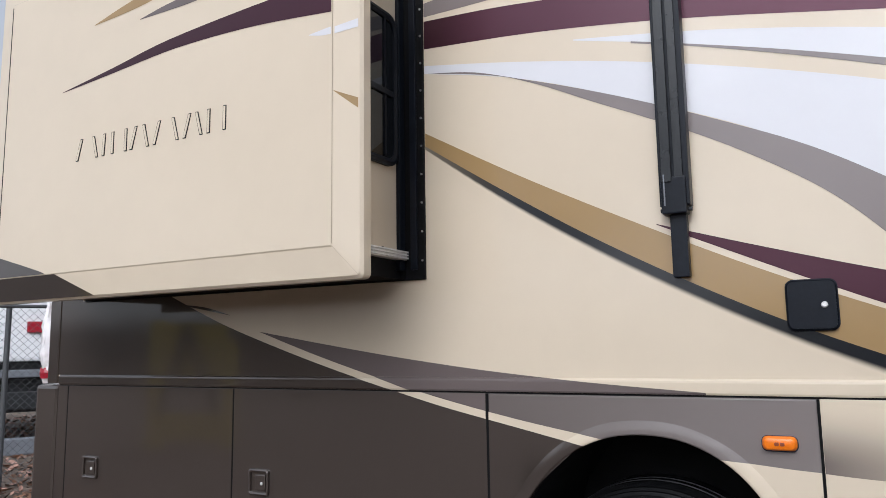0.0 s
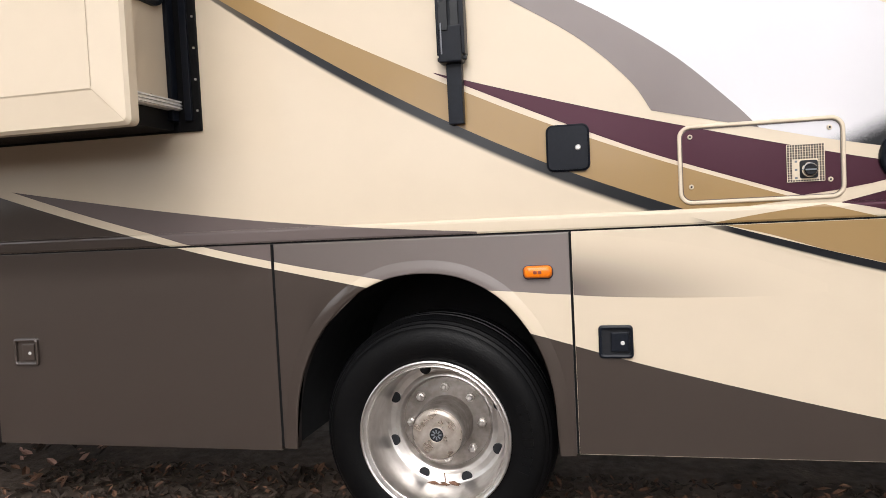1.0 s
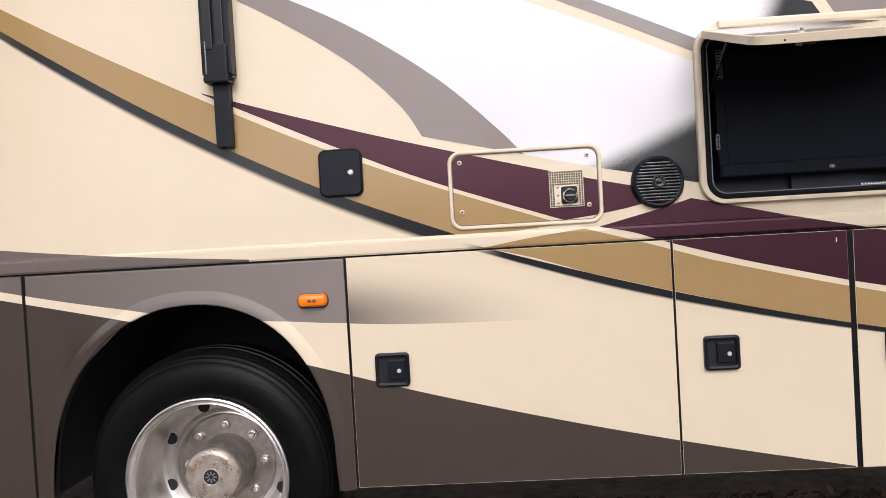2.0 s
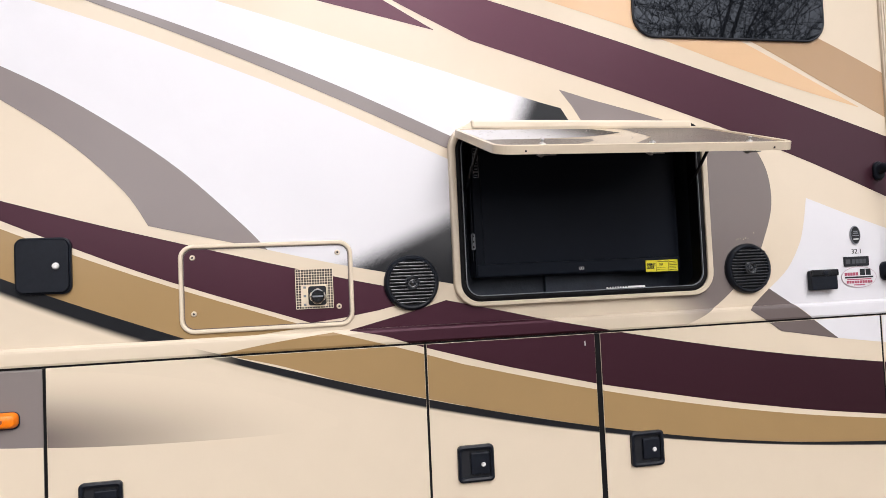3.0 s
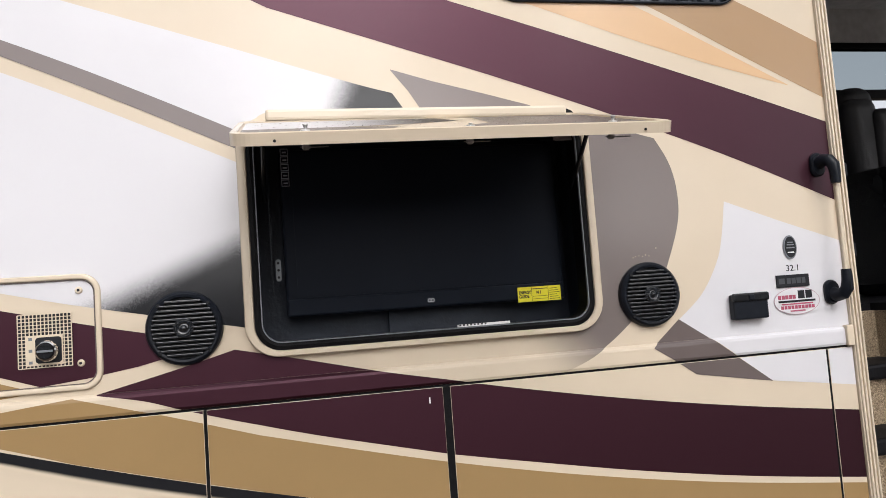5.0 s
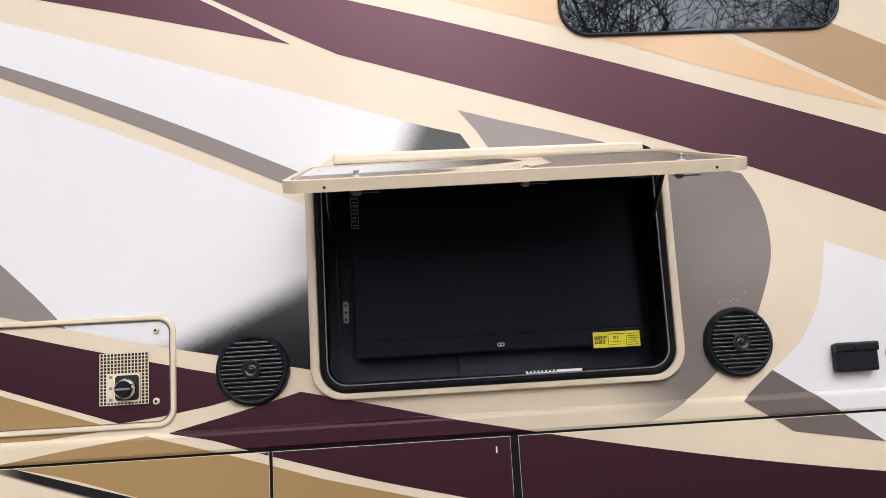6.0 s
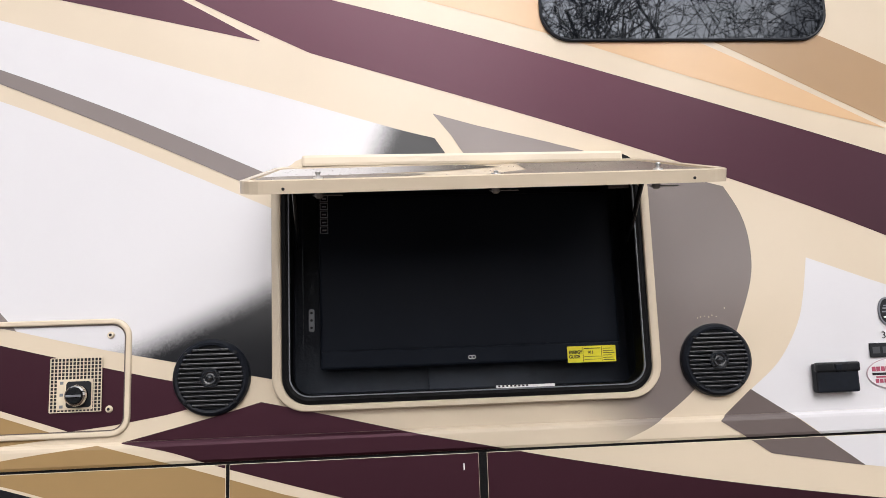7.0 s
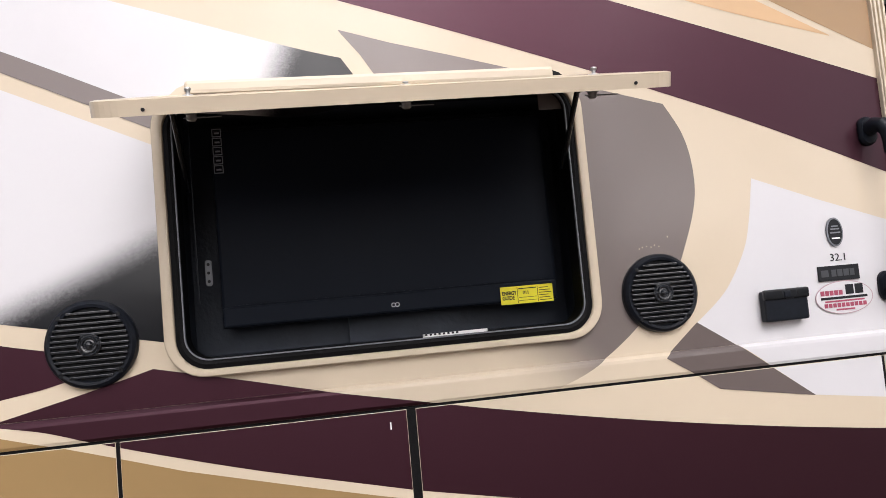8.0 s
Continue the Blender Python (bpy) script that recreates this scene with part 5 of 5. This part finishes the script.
WHEEL = Matrix.Translation((6.22, 1.72, 2.20)) @ pose(0, 0, 0, 0, -32, 0)
steering = thing("steering_wheel", (6.22, 1.72, 2.20), "black steering wheel on the driver side", "steering wheel")
bm = bmesh.new()
torus(bm, 0.255, 0.017)
part("rim", bm, BLACK_GLOSS, steering, m=WHEEL, smooth=True)
for a in (20, 160, 270):
    part("spoke", boxed(0.03, 0.25, -0.014, 0.014, -0.012, 0.006, 0.004), BLACK_PLASTIC, steering, m=WHEEL @ pose(0, 0, 0, 0, 0, a))
bm = bmesh.new()
bmesh.ops.create_cone(bm, cap_ends=True, segments=20, radius1=0.07, radius2=0.055, depth=0.04)
part("hub", bm, BLACK_PLASTIC, steering, m=WHEEL)
bm = bmesh.new()
bmesh.ops.create_cone(bm, cap_ends=True, segments=14, radius1=0.035, radius2=0.03, depth=0.36)
part("column", bm, BLACK_PLASTIC, steering, m=WHEEL @ pose(0, 0, -0.19))

# ---- motorhome: rear wheel ----
WX, WZ = 0.288, 0.484
wheel = part("wheel", boxed(WX - 0.05, WX + 0.05, 0.26, 0.85, WZ - 0.05, WZ + 0.05), TRUCK_DARK, motorhome, "deep-dished polished rear wheel with black tyre")
bm = bmesh.new()
lathe(bm, [(0.291, 0.053), (0.307, 0.015), (0.336, 0.003), (0.377, -0.002), (0.417, 0.005), (0.434, 0.015), (0.438, 0.021), (0.436, 0.024), (0.448, 0.031), (0.452, 0.038), (0.449, 0.041), (0.460, 0.050), (0.464, 0.060), (0.461, 0.063), (0.474, 0.083), (0.478, 0.103), (0.472, 0.108), (0.472, 0.116), (0.479, 0.119), (0.479, 0.158), (0.470, 0.161), (0.470, 0.171), (0.479, 0.174), (0.479, 0.253), (0.442, 0.288), (0.295, 0.283)], WX, WZ, 72)
part("tyre", bm, TYRE, wheel, "black truck tyre", smooth=True)
bm = bmesh.new()
lathe(bm, [(0.287, 0.07), (0.300, 0.022), (0.308, 0.010), (0.307, 0.0), (0.302, -0.003), (0.295, 0.001), (0.289, 0.014), (0.285, 0.020), (0.281, 0.018), (0.277, 0.026), (0.274, 0.045), (0.272, 0.10), (0.271, 0.17), (0.268, 0.198), (0.260, 0.212), (0.245, 0.220), (0.222, 0.220), (0.210, 0.212), (0.202, 0.210), (0.197, 0.214), (0.193, 0.232), (0.188, 0.238)], WX, WZ, 72)
part("rim", bm, STEEL, wheel, "polished dished steel rim", smooth=True)
bm = bmesh.new()
lathe(bm, [(0.114, 0.238), (0.110, 0.075), (0.106, 0.062), (0.102, 0.058)], WX, WZ, 40)
part("hub", bm, FLANGE, wheel, smooth=True)
bm = bmesh.new()
lathe(bm, [(0.190, 0.237), (0.186, 0.2355), (0.112, 0.2355), (0.105, 0.240)], WX, WZ, 48)
part("lug_flange", bm, FLANGE, wheel, "dull lug flange", smooth=True)
bm = bmesh.new()
lathe(bm, [(0.103, 0.059), (0.098, 0.052), (0.084, 0.049), (0.032, 0.047), (0.030, 0.045), (0.029, 0.0455), (0.0, 0.0455)], WX, WZ, 48)
part("hub_cap", bm, CAP_STEEL, wheel, "worn steel hub cap with a small black star")
bm = bmesh.new()
disc(bm, WX, WZ, 0.028, 0.0435, 0.0450, 24)
part("cap_emblem", bm, INK, wheel)
for k in range(8):
    a = radians(45 * k)
    c, s = math.cos(a), math.sin(a)
    bm = slabbed([(WX + c * u - s * v, WZ + s * u + c * v) for u, v in ((0.007, -0.002), (0.021, -0.0035), (0.021, 0.0035), (0.007, 0.002))], 0.0428, 0.0440)
    part("emblem_ray", bm, LABEL_GREY, wheel)
bm = bmesh.new()
slab(bm, circle(0, 0, 0.0185, 6), -0.020, 0.0)
lathe(bm, [(0.0, -0.038), (0.008, -0.037), (0.0125, -0.031), (0.013, -0.019)], 0, 0, 12)
nut = shared("lug_nut", bm, STEEL)
bm = bmesh.new()
lathe(bm, [(0.0, 0.0), (0.021, 0.0), (0.0235, 0.001), (0.0245, 0.012)], 0, 0, 20)
hole = shared("hand_hole", bm, INK)
for k in range(8):
    a = radians(45 * k)
    part("lug_nut", None, None, wheel, m=pose(WX + 0.153 * math.cos(a), 0.236, WZ + 0.153 * math.sin(a)), mesh=nut)
    a = radians(45 * k + 19)
    part("hand_hole", None, None, wheel, m=pose(WX + 0.243 * math.cos(a), 0.2155, WZ + 0.243 * math.sin(a)), mesh=hole)
# blocks of moulded marking on the tyre wall
for k in range(9):
    a = radians(-22 + 5.2 * k)
    c, s = math.cos(a), math.sin(a)
    bm = slabbed([(WX + c * u - s * v, WZ + s * u + c * v) for u, v in ((0.352, -0.011), (0.392, -0.013), (0.392, 0.013), (0.352, 0.011))], -0.0035, 0.01)
    part("tyre_mark", bm, TYRE, wheel)

# small chips and marks in the paint
for x, z in ((3.212, 1.588), (3.220, 1.591), (3.231, 1.592), (3.242, 1.590), (3.251, 1.594), (3.262, 1.590), (3.286, 1.612)):
    part("paint_chip", boxed(x - 0.0010, x + 0.0010, -0.0024, -0.0012, z - 0.0008 - 0.0016 * random.random(), z + 0.0018), JOINT, side_wall)
part("paint_chip", boxed(2.587, 2.590, -0.0062, -0.0045, 1.236, 1.252), LABEL_WHITE, doors[4][0])


# ---- the yard ----
rng = random.Random(7)


def scatter(name, count, spots, size, mats, label):
    """Dead leaves: small folded blades strewn over some stretches of ground."""
    verts, faces, index = [], [], []
    for k in range(count):
        x0, x1, y0, y1 = spots[rng.randrange(len(spots))]
        x, y = rng.uniform(x0, x1), rng.uniform(y0, y1)
        s = size * rng.uniform(0.5, 1.5)
        m = Matrix.Translation((x, y, 0.006 + rng.random() * 0.03)) @ Euler((rng.uniform(-0.7, 0.7), rng.uniform(-0.7, 0.7), rng.uniform(0, 6.3))).to_matrix().to_4x4()
        n = len(verts)
        for p in ((-1, 0, 0), (-0.3, 0.45, 0.16), (0.45, 0.38, 0.1), (1, 0, 0.12), (0.4, -0.42, 0.14), (-0.35, -0.4, 0.2), (0, 0, -0.06)):
            verts.append(m @ (Vector(p) * s))
        for a in range(6):
            faces.append((n + 6, n + a, n + (a + 1) % 6))
            index.append(k % len(mats))
    me = bpy.data.meshes.new(name)
    me.from_pydata(verts, [], faces)
    for one in mats:
        me.materials.append(one)
    me.polygons.foreach_set("material_index", index)
    return tagged(new(name, me), label, "leaves", kind="stuff")


LEAF_PALE = material("pale_dead_leaf", (0.38, 0.235, 0.185), 0.8, 0, 0, 0.5, 9, 0.3, 60, 0.3, (0.22, 0.12, 0.09), 3)
LEAF_DARK = material("dark_dead_leaf", (0.05, 0.034, 0.025), 0.85, 0, 0, 0.6, 9, 0.3, 60, 0.3, (0.022, 0.016, 0.012), 3)
scatter("fallen_leaves", 7000, [(-9.0, -2.0, -2.5, 3.0), (-7, -3.2, -0.5, 3.5), (-3.4, -1.2, -0.9, 0.3)], 0.034, [LEAF, LEAF_PALE, LEAF_PALE, LEAF_DARK], "pinkish-brown dead leaves lying thick on the ground")
# three in four of the leaves under the motorhome take the darkest colour
scatter("damp_leaves", 6000, [(-2.2, 3.2, -0.9, 0.9)], 0.026, [LEAF_DARK, LEAF_DARK, LEAF_DARK, LEAF], "dark leaves and bark under the motorhome")
scatter("strewn_leaves", 3500, [(-12, 9, -7, -0.5)], 0.032, [LEAF, LEAF_PALE, LEAF_DARK, LEAF_DARK], "dead leaves strewn over the yard")
scatter("far_leaves", 5000, [(-16, -6, -3, 9)], 0.06, [LEAF, LEAF_DARK, LEAF_PALE], "dead leaves by the fence")
# dead leaves and a twig caught in the wheel
caught = thing("caught_leaves", (WX, 0.13, 0.27), "dry leaves caught in the bottom of the wheel rim", "leaves")
for k, (dx, dz, turn) in enumerate(((-0.045, -0.205, 10), (0.0, -0.212, 40), (0.035, -0.208, -15), (0.05, -0.213, 80), (-0.02, -0.210, 120))):
    bm = bmesh.new()
    v = [bm.verts.new((p[0] * 0.03, p[1] * 0.018, p[2] * 0.02)) for p in ((-1, 0, 0), (0, 0.8, 0.4), (1, 0, 0.2), (0, -0.8, 0.5))]
    bm.faces.new(v)
    part("leaf", bm, LEAF, caught, m=pose(WX + dx, 0.135 + 0.006 * k, WZ + dz - 0.03, 20, 15, turn))
rod("twig", (WX + 0.012, 0.12, WZ - 0.235), (WX + 0.004, 0.128, WZ - 0.185), 0.0025, LEAF, caught)

# tail lamp of the motorhome in torn plastic film, at the rear corner
wrap = thing("wrapped_bundle", (-3.35, 0.055, 1.28), "bundle in crumpled clear plastic with red tape, on the bumper", "plastic wrap")
bm = bmesh.new()
rows = []
for i in range(15):
    h = i / 14
    row = []
    for k in range(16):
        a = 2 * math.pi * k / 16
        r = 0.055 * (0.62 + 0.5 * math.sin(math.pi * min(1, h * 1.15)) ** 0.7) * (1 + 0.28 * noise.noise(Vector((math.cos(a) * 2, math.sin(a) * 2, h * 7))))
        row.append(bm.verts.new((r * math.cos(a) + 0.012 * math.sin(h * 6), r * math.sin(a), 0.03 + 0.49 * h)))
    rows.append(row)
for p, q in zip(rows, rows[1:]):
    for k in range(16):
        bm.faces.new((p[k - 1], p[k], q[k], q[k - 1]))
bm.faces.new(rows[-1])
bm.faces.new(rows[0][::-1])
part("film", bm, WRAP, wrap, m=pose(-3.35, 0.055, 1.255))
bm = bmesh.new()
lathe(bm, [(0.054, -0.035), (0.060, 0.0), (0.056, 0.03)], 0, 0, 16)
part("red_tape", bm, RED_LENS, wrap, m=pose(-3.35, 0.055, 1.35, 90))

# chain-link fence across the back of the yard
FENCE = Matrix.Translation((-7.2, 2.2, 0)) @ pose(0, 0, 0, 0, 0, 62)
fence = thing("chain_link_fence", (-7.2, 2.2, 0), "grey galvanised chain-link fence on round posts", "fence")
bm = bmesh.new()
pitch, top, half = 0.085, 1.95, 3.2
for sgn in (1, -1):
    for k in range(-int((half + top) / pitch), int((half + top) / pitch)):
        foot = k * pitch
        low = max(0.0, (-half - foot) * sgn if sgn > 0 else foot - half)
        high = min(top, (half - foot) if sgn > 0 else foot + half)
        if high - low < 0.05:
            continue
        a, b = Vector((foot + sgn * low, 0.004 * sgn, 0.05 + low)), Vector((foot + sgn * high, 0.004 * sgn, 0.05 + high))
        r = 0.0026
        e = (b - a).normalized()
        u, w = Vector((-e.z, 0, e.x)) * r, Vector((0, r, 0))
        ends = [[bm.verts.new(p + o) for o in (u, -u * 0.5 + w, -u * 0.5 - w)] for p in (a, b)]
        for i in range(3):
            bm.faces.new((ends[0][i - 1], ends[0][i], ends[1][i], ends[1][i - 1]))
tagged(part("wire_mesh", bm, WIRE, fence, "diamond wire mesh", m=FENCE), kind="stuff")
for x in (-3.2, -0.16, 3.2):
    bm = bmesh.new()
    bmesh.ops.create_cone(bm, cap_ends=True, segments=14, radius1=0.03, radius2=0.03, depth=2.1, matrix=Matrix.Translation((x, 0.02, 1.05)))
    part("post", bm, WIRE, fence, m=FENCE)
bm = bmesh.new()
bmesh.ops.create_cone(bm, cap_ends=True, segments=12, radius1=0.02, radius2=0.02, depth=6.4, matrix=Matrix.Translation((0, 0, 2.0)) @ pose(0, 0, 0, 0, 90))
part("top_rail", bm, WIRE, fence, m=FENCE)

# white box vehicle parked beyond the fence
TRUCK = Matrix.Translation((-10.6, 4.1, 0)) @ pose(0, 0, 0, 0, 0, 62)
truck = thing("parked_trailer", (-10.6, 4.1, 0), "white trailer with red tail lamp parked beyond the fence", "trailer")
part("body", boxed(-1.6, 1.6, 0.0, 5.0, 1.35, 3.4, 0.05), TRUCK_WHITE, truck, m=TRUCK)
part("bumper", boxed(-1.6, 1.6, -0.25, 0.1, 0.62, 0.88, 0.03), TRUCK_DARK, truck, m=TRUCK)
part("chassis", boxed(-1.3, 1.3, 0.2, 5.0, 0.55, 1.35, 0.03), TRUCK_DARK, truck, m=TRUCK)
part("light_bar", boxed(-1.3, 1.3, -0.03, 0.22, 1.10, 1.22, 0.02), LABEL_GREY, truck, m=TRUCK)
for x in (0.33, -1.25):
    part("tail_lamp", boxed(x - 0.17, x + 0.17, -0.05, 0.02, 1.80, 1.98, 0.02), RED_LENS, truck, m=TRUCK)
for x in (-1.0, 1.0):
    bm = bmesh.new()
    bmesh.ops.create_cone(bm, cap_ends=True, segments=28, radius1=0.42, radius2=0.42, depth=0.28)
    part("tyre", bm, TYRE, truck, m=TRUCK @ pose(x, 1.2, 0.42, 0, 90))
# timber kerb behind the trailer
kerb = part("timber_kerb", boxed(-3.2, 3.2, -0.80, -0.60, 0.0, 0.24, 0.02), LABEL_GREY, None, m=TRUCK)
tagged(kerb, "weathered grey timber on the ground behind the parked trailer", "kerb", kind="structure")

# yellow steel frame standing in the yard, seen mirrored in the umber doors
barrier = thing("yellow_frame", (-8.0, -5.35, 0), "yellow steel frame with black crossed braces", "steel frame")
BAR = Matrix.Translation((-8.0, -5.35, 0)) @ pose(0, 0, 0, 0, 0, -26)
part("upright", boxed(-0.66, -0.46, -0.06, 0.06, 0.0, 1.95, 0.01), YELLOW_STEEL, barrier, m=BAR)
part("upright", boxed(0.50, 0.66, -0.06, 0.06, 0.0, 1.60, 0.01), YELLOW_STEEL, barrier, m=BAR)
part("crossbar", boxed(-0.64, 0.64, -0.05, 0.05, 0.12, 0.52, 0.01), YELLOW_STEEL, barrier, m=BAR)
part("panel", boxed(-0.48, 0.52, -0.05, -0.01, 1.05, 1.90, 0.01), YELLOW_STEEL, barrier, m=BAR)
rod("brace", (-8.4, -5.10, 0.55), (-8.02, -5.22, 1.85), 0.06, INK, barrier)
rod("brace", (-8.02, -5.22, 1.85), (-7.6, -5.46, 0.55), 0.06, INK, barrier)


# thick unseen brush added along the yard's far side to darken low reflections
def brush(x0, x1, y0, y1, count, seed):
    r = random.Random(seed)
    verts, faces = [], []
    for _ in range(count):
        x, y, h, w = r.uniform(x0, x1), r.uniform(y0, y1), r.uniform(1.2, 3.6), r.uniform(0.03, 0.08)
        tip = Vector((x + r.uniform(-1.2, 1.2), y + r.uniform(-0.8, 0.8), h))
        mid = Vector((x, y, 0)).lerp(tip, 0.5) + Vector((r.uniform(-0.3, 0.3), 0, 0))
        n = len(verts)
        verts += [(x - w, y, -0.1), (x + w, y, -0.1), mid + Vector((w * 0.8, 0, 0)), mid - Vector((w * 0.8, 0, 0)), tip, (x, y + w, -0.1), mid + Vector((0, w, 0))]
        faces += [(n, n + 1, n + 2, n + 3), (n + 3, n + 2, n + 4), (n + 1, n + 5, n + 6, n + 2), (n + 5, n, n + 3, n + 6), (n + 2, n + 6, n + 4), (n + 6, n + 3, n + 4)]
    me = bpy.data.meshes.new("brush")
    me.from_pydata(verts, [], faces)
    me.materials.append(BARK)
    tagged(new("brush", me), "dense brown winter brush added out of view to darken low reflections", "brush", kind="stuff")


brush(-45, 45, -24, -20, 7000, 5)


# bare winter trees behind the camera, mirrored in the glass
def bare_tree(x, y, height, seed):
    r = random.Random(seed)
    verts, faces = [], []

    def limb(base, way, length, radius, depth):
        steps = 4 if depth < 3 else 2
        p, d = Vector(base), Vector(way).normalized()
        last = None
        sides = 6 if depth < 2 else 3
        points = []
        for s in range(steps + 1):
            rad = radius * (1 - 0.55 * s / steps)
            side = d.orthogonal().normalized()
            other = d.cross(side)
            n = len(verts)
            for k in range(sides):
                a = 2 * math.pi * k / sides
                verts.append(p + side * rad * math.cos(a) + other * rad * math.sin(a))
            if last is not None:
                for k in range(sides):
                    faces.append((last + k, last + (k + 1) % sides, n + (k + 1) % sides, n + k))
            last = n
            points.append((p.copy(), d.copy(), rad))
            d = (d + Vector((r.uniform(-1, 1), r.uniform(-1, 1), r.uniform(-0.5, 0.9))) * 0.22).normalized()
            p = p + d * (length / steps)
        if depth >= 6:
            return
        for _ in range((4, 4, 4, 3, 3, 2)[depth]):
            q, e, rad = points[r.randrange(1, len(points))]
            turn = Vector((r.uniform(-1, 1), r.uniform(-1, 1), r.uniform(-0.25, 0.6))).normalized()
            limb(q, e * 0.55 + turn * 0.8, length * r.uniform(0.5, 0.78), max(0.010, rad * 0.6), depth + 1)

    limb((0, 0, -0.1), (0, 0, 1), height * 0.36, height * 0.017, 0)
    me = bpy.data.meshes.new("trunk_and_branches")
    me.from_pydata(verts, [], faces)
    me.materials.append(BARK)
    tree = thing("bare_tree", (x, y, 0), "leafless winter tree with fine dark branches", "tree", "bare trees along the yard")
    part("branches", None, None, tree, mesh=me, m=pose(x, y, 0))


for k, (x, y, h) in enumerate(((5.5, -13, 17), (8.5, -14.5, 18), (11.5, -12.8, 16), (2.0, -14, 16))):
    bare_tree(x, y, h, 20 + k)
stock = [o for o in bpy.data.objects if o.name.startswith("bare_tree")]
for k, (x, y, turn) in enumerate(((14.5, -14, 200), (18, -13, 70), (-3, -14, 220), (-8, -13, 300), (-14, -15, 20), (6.8, -16.5, 170))):
    copy_thing(stock[k % 4], pose(x, y, 0, 0, 0, turn))
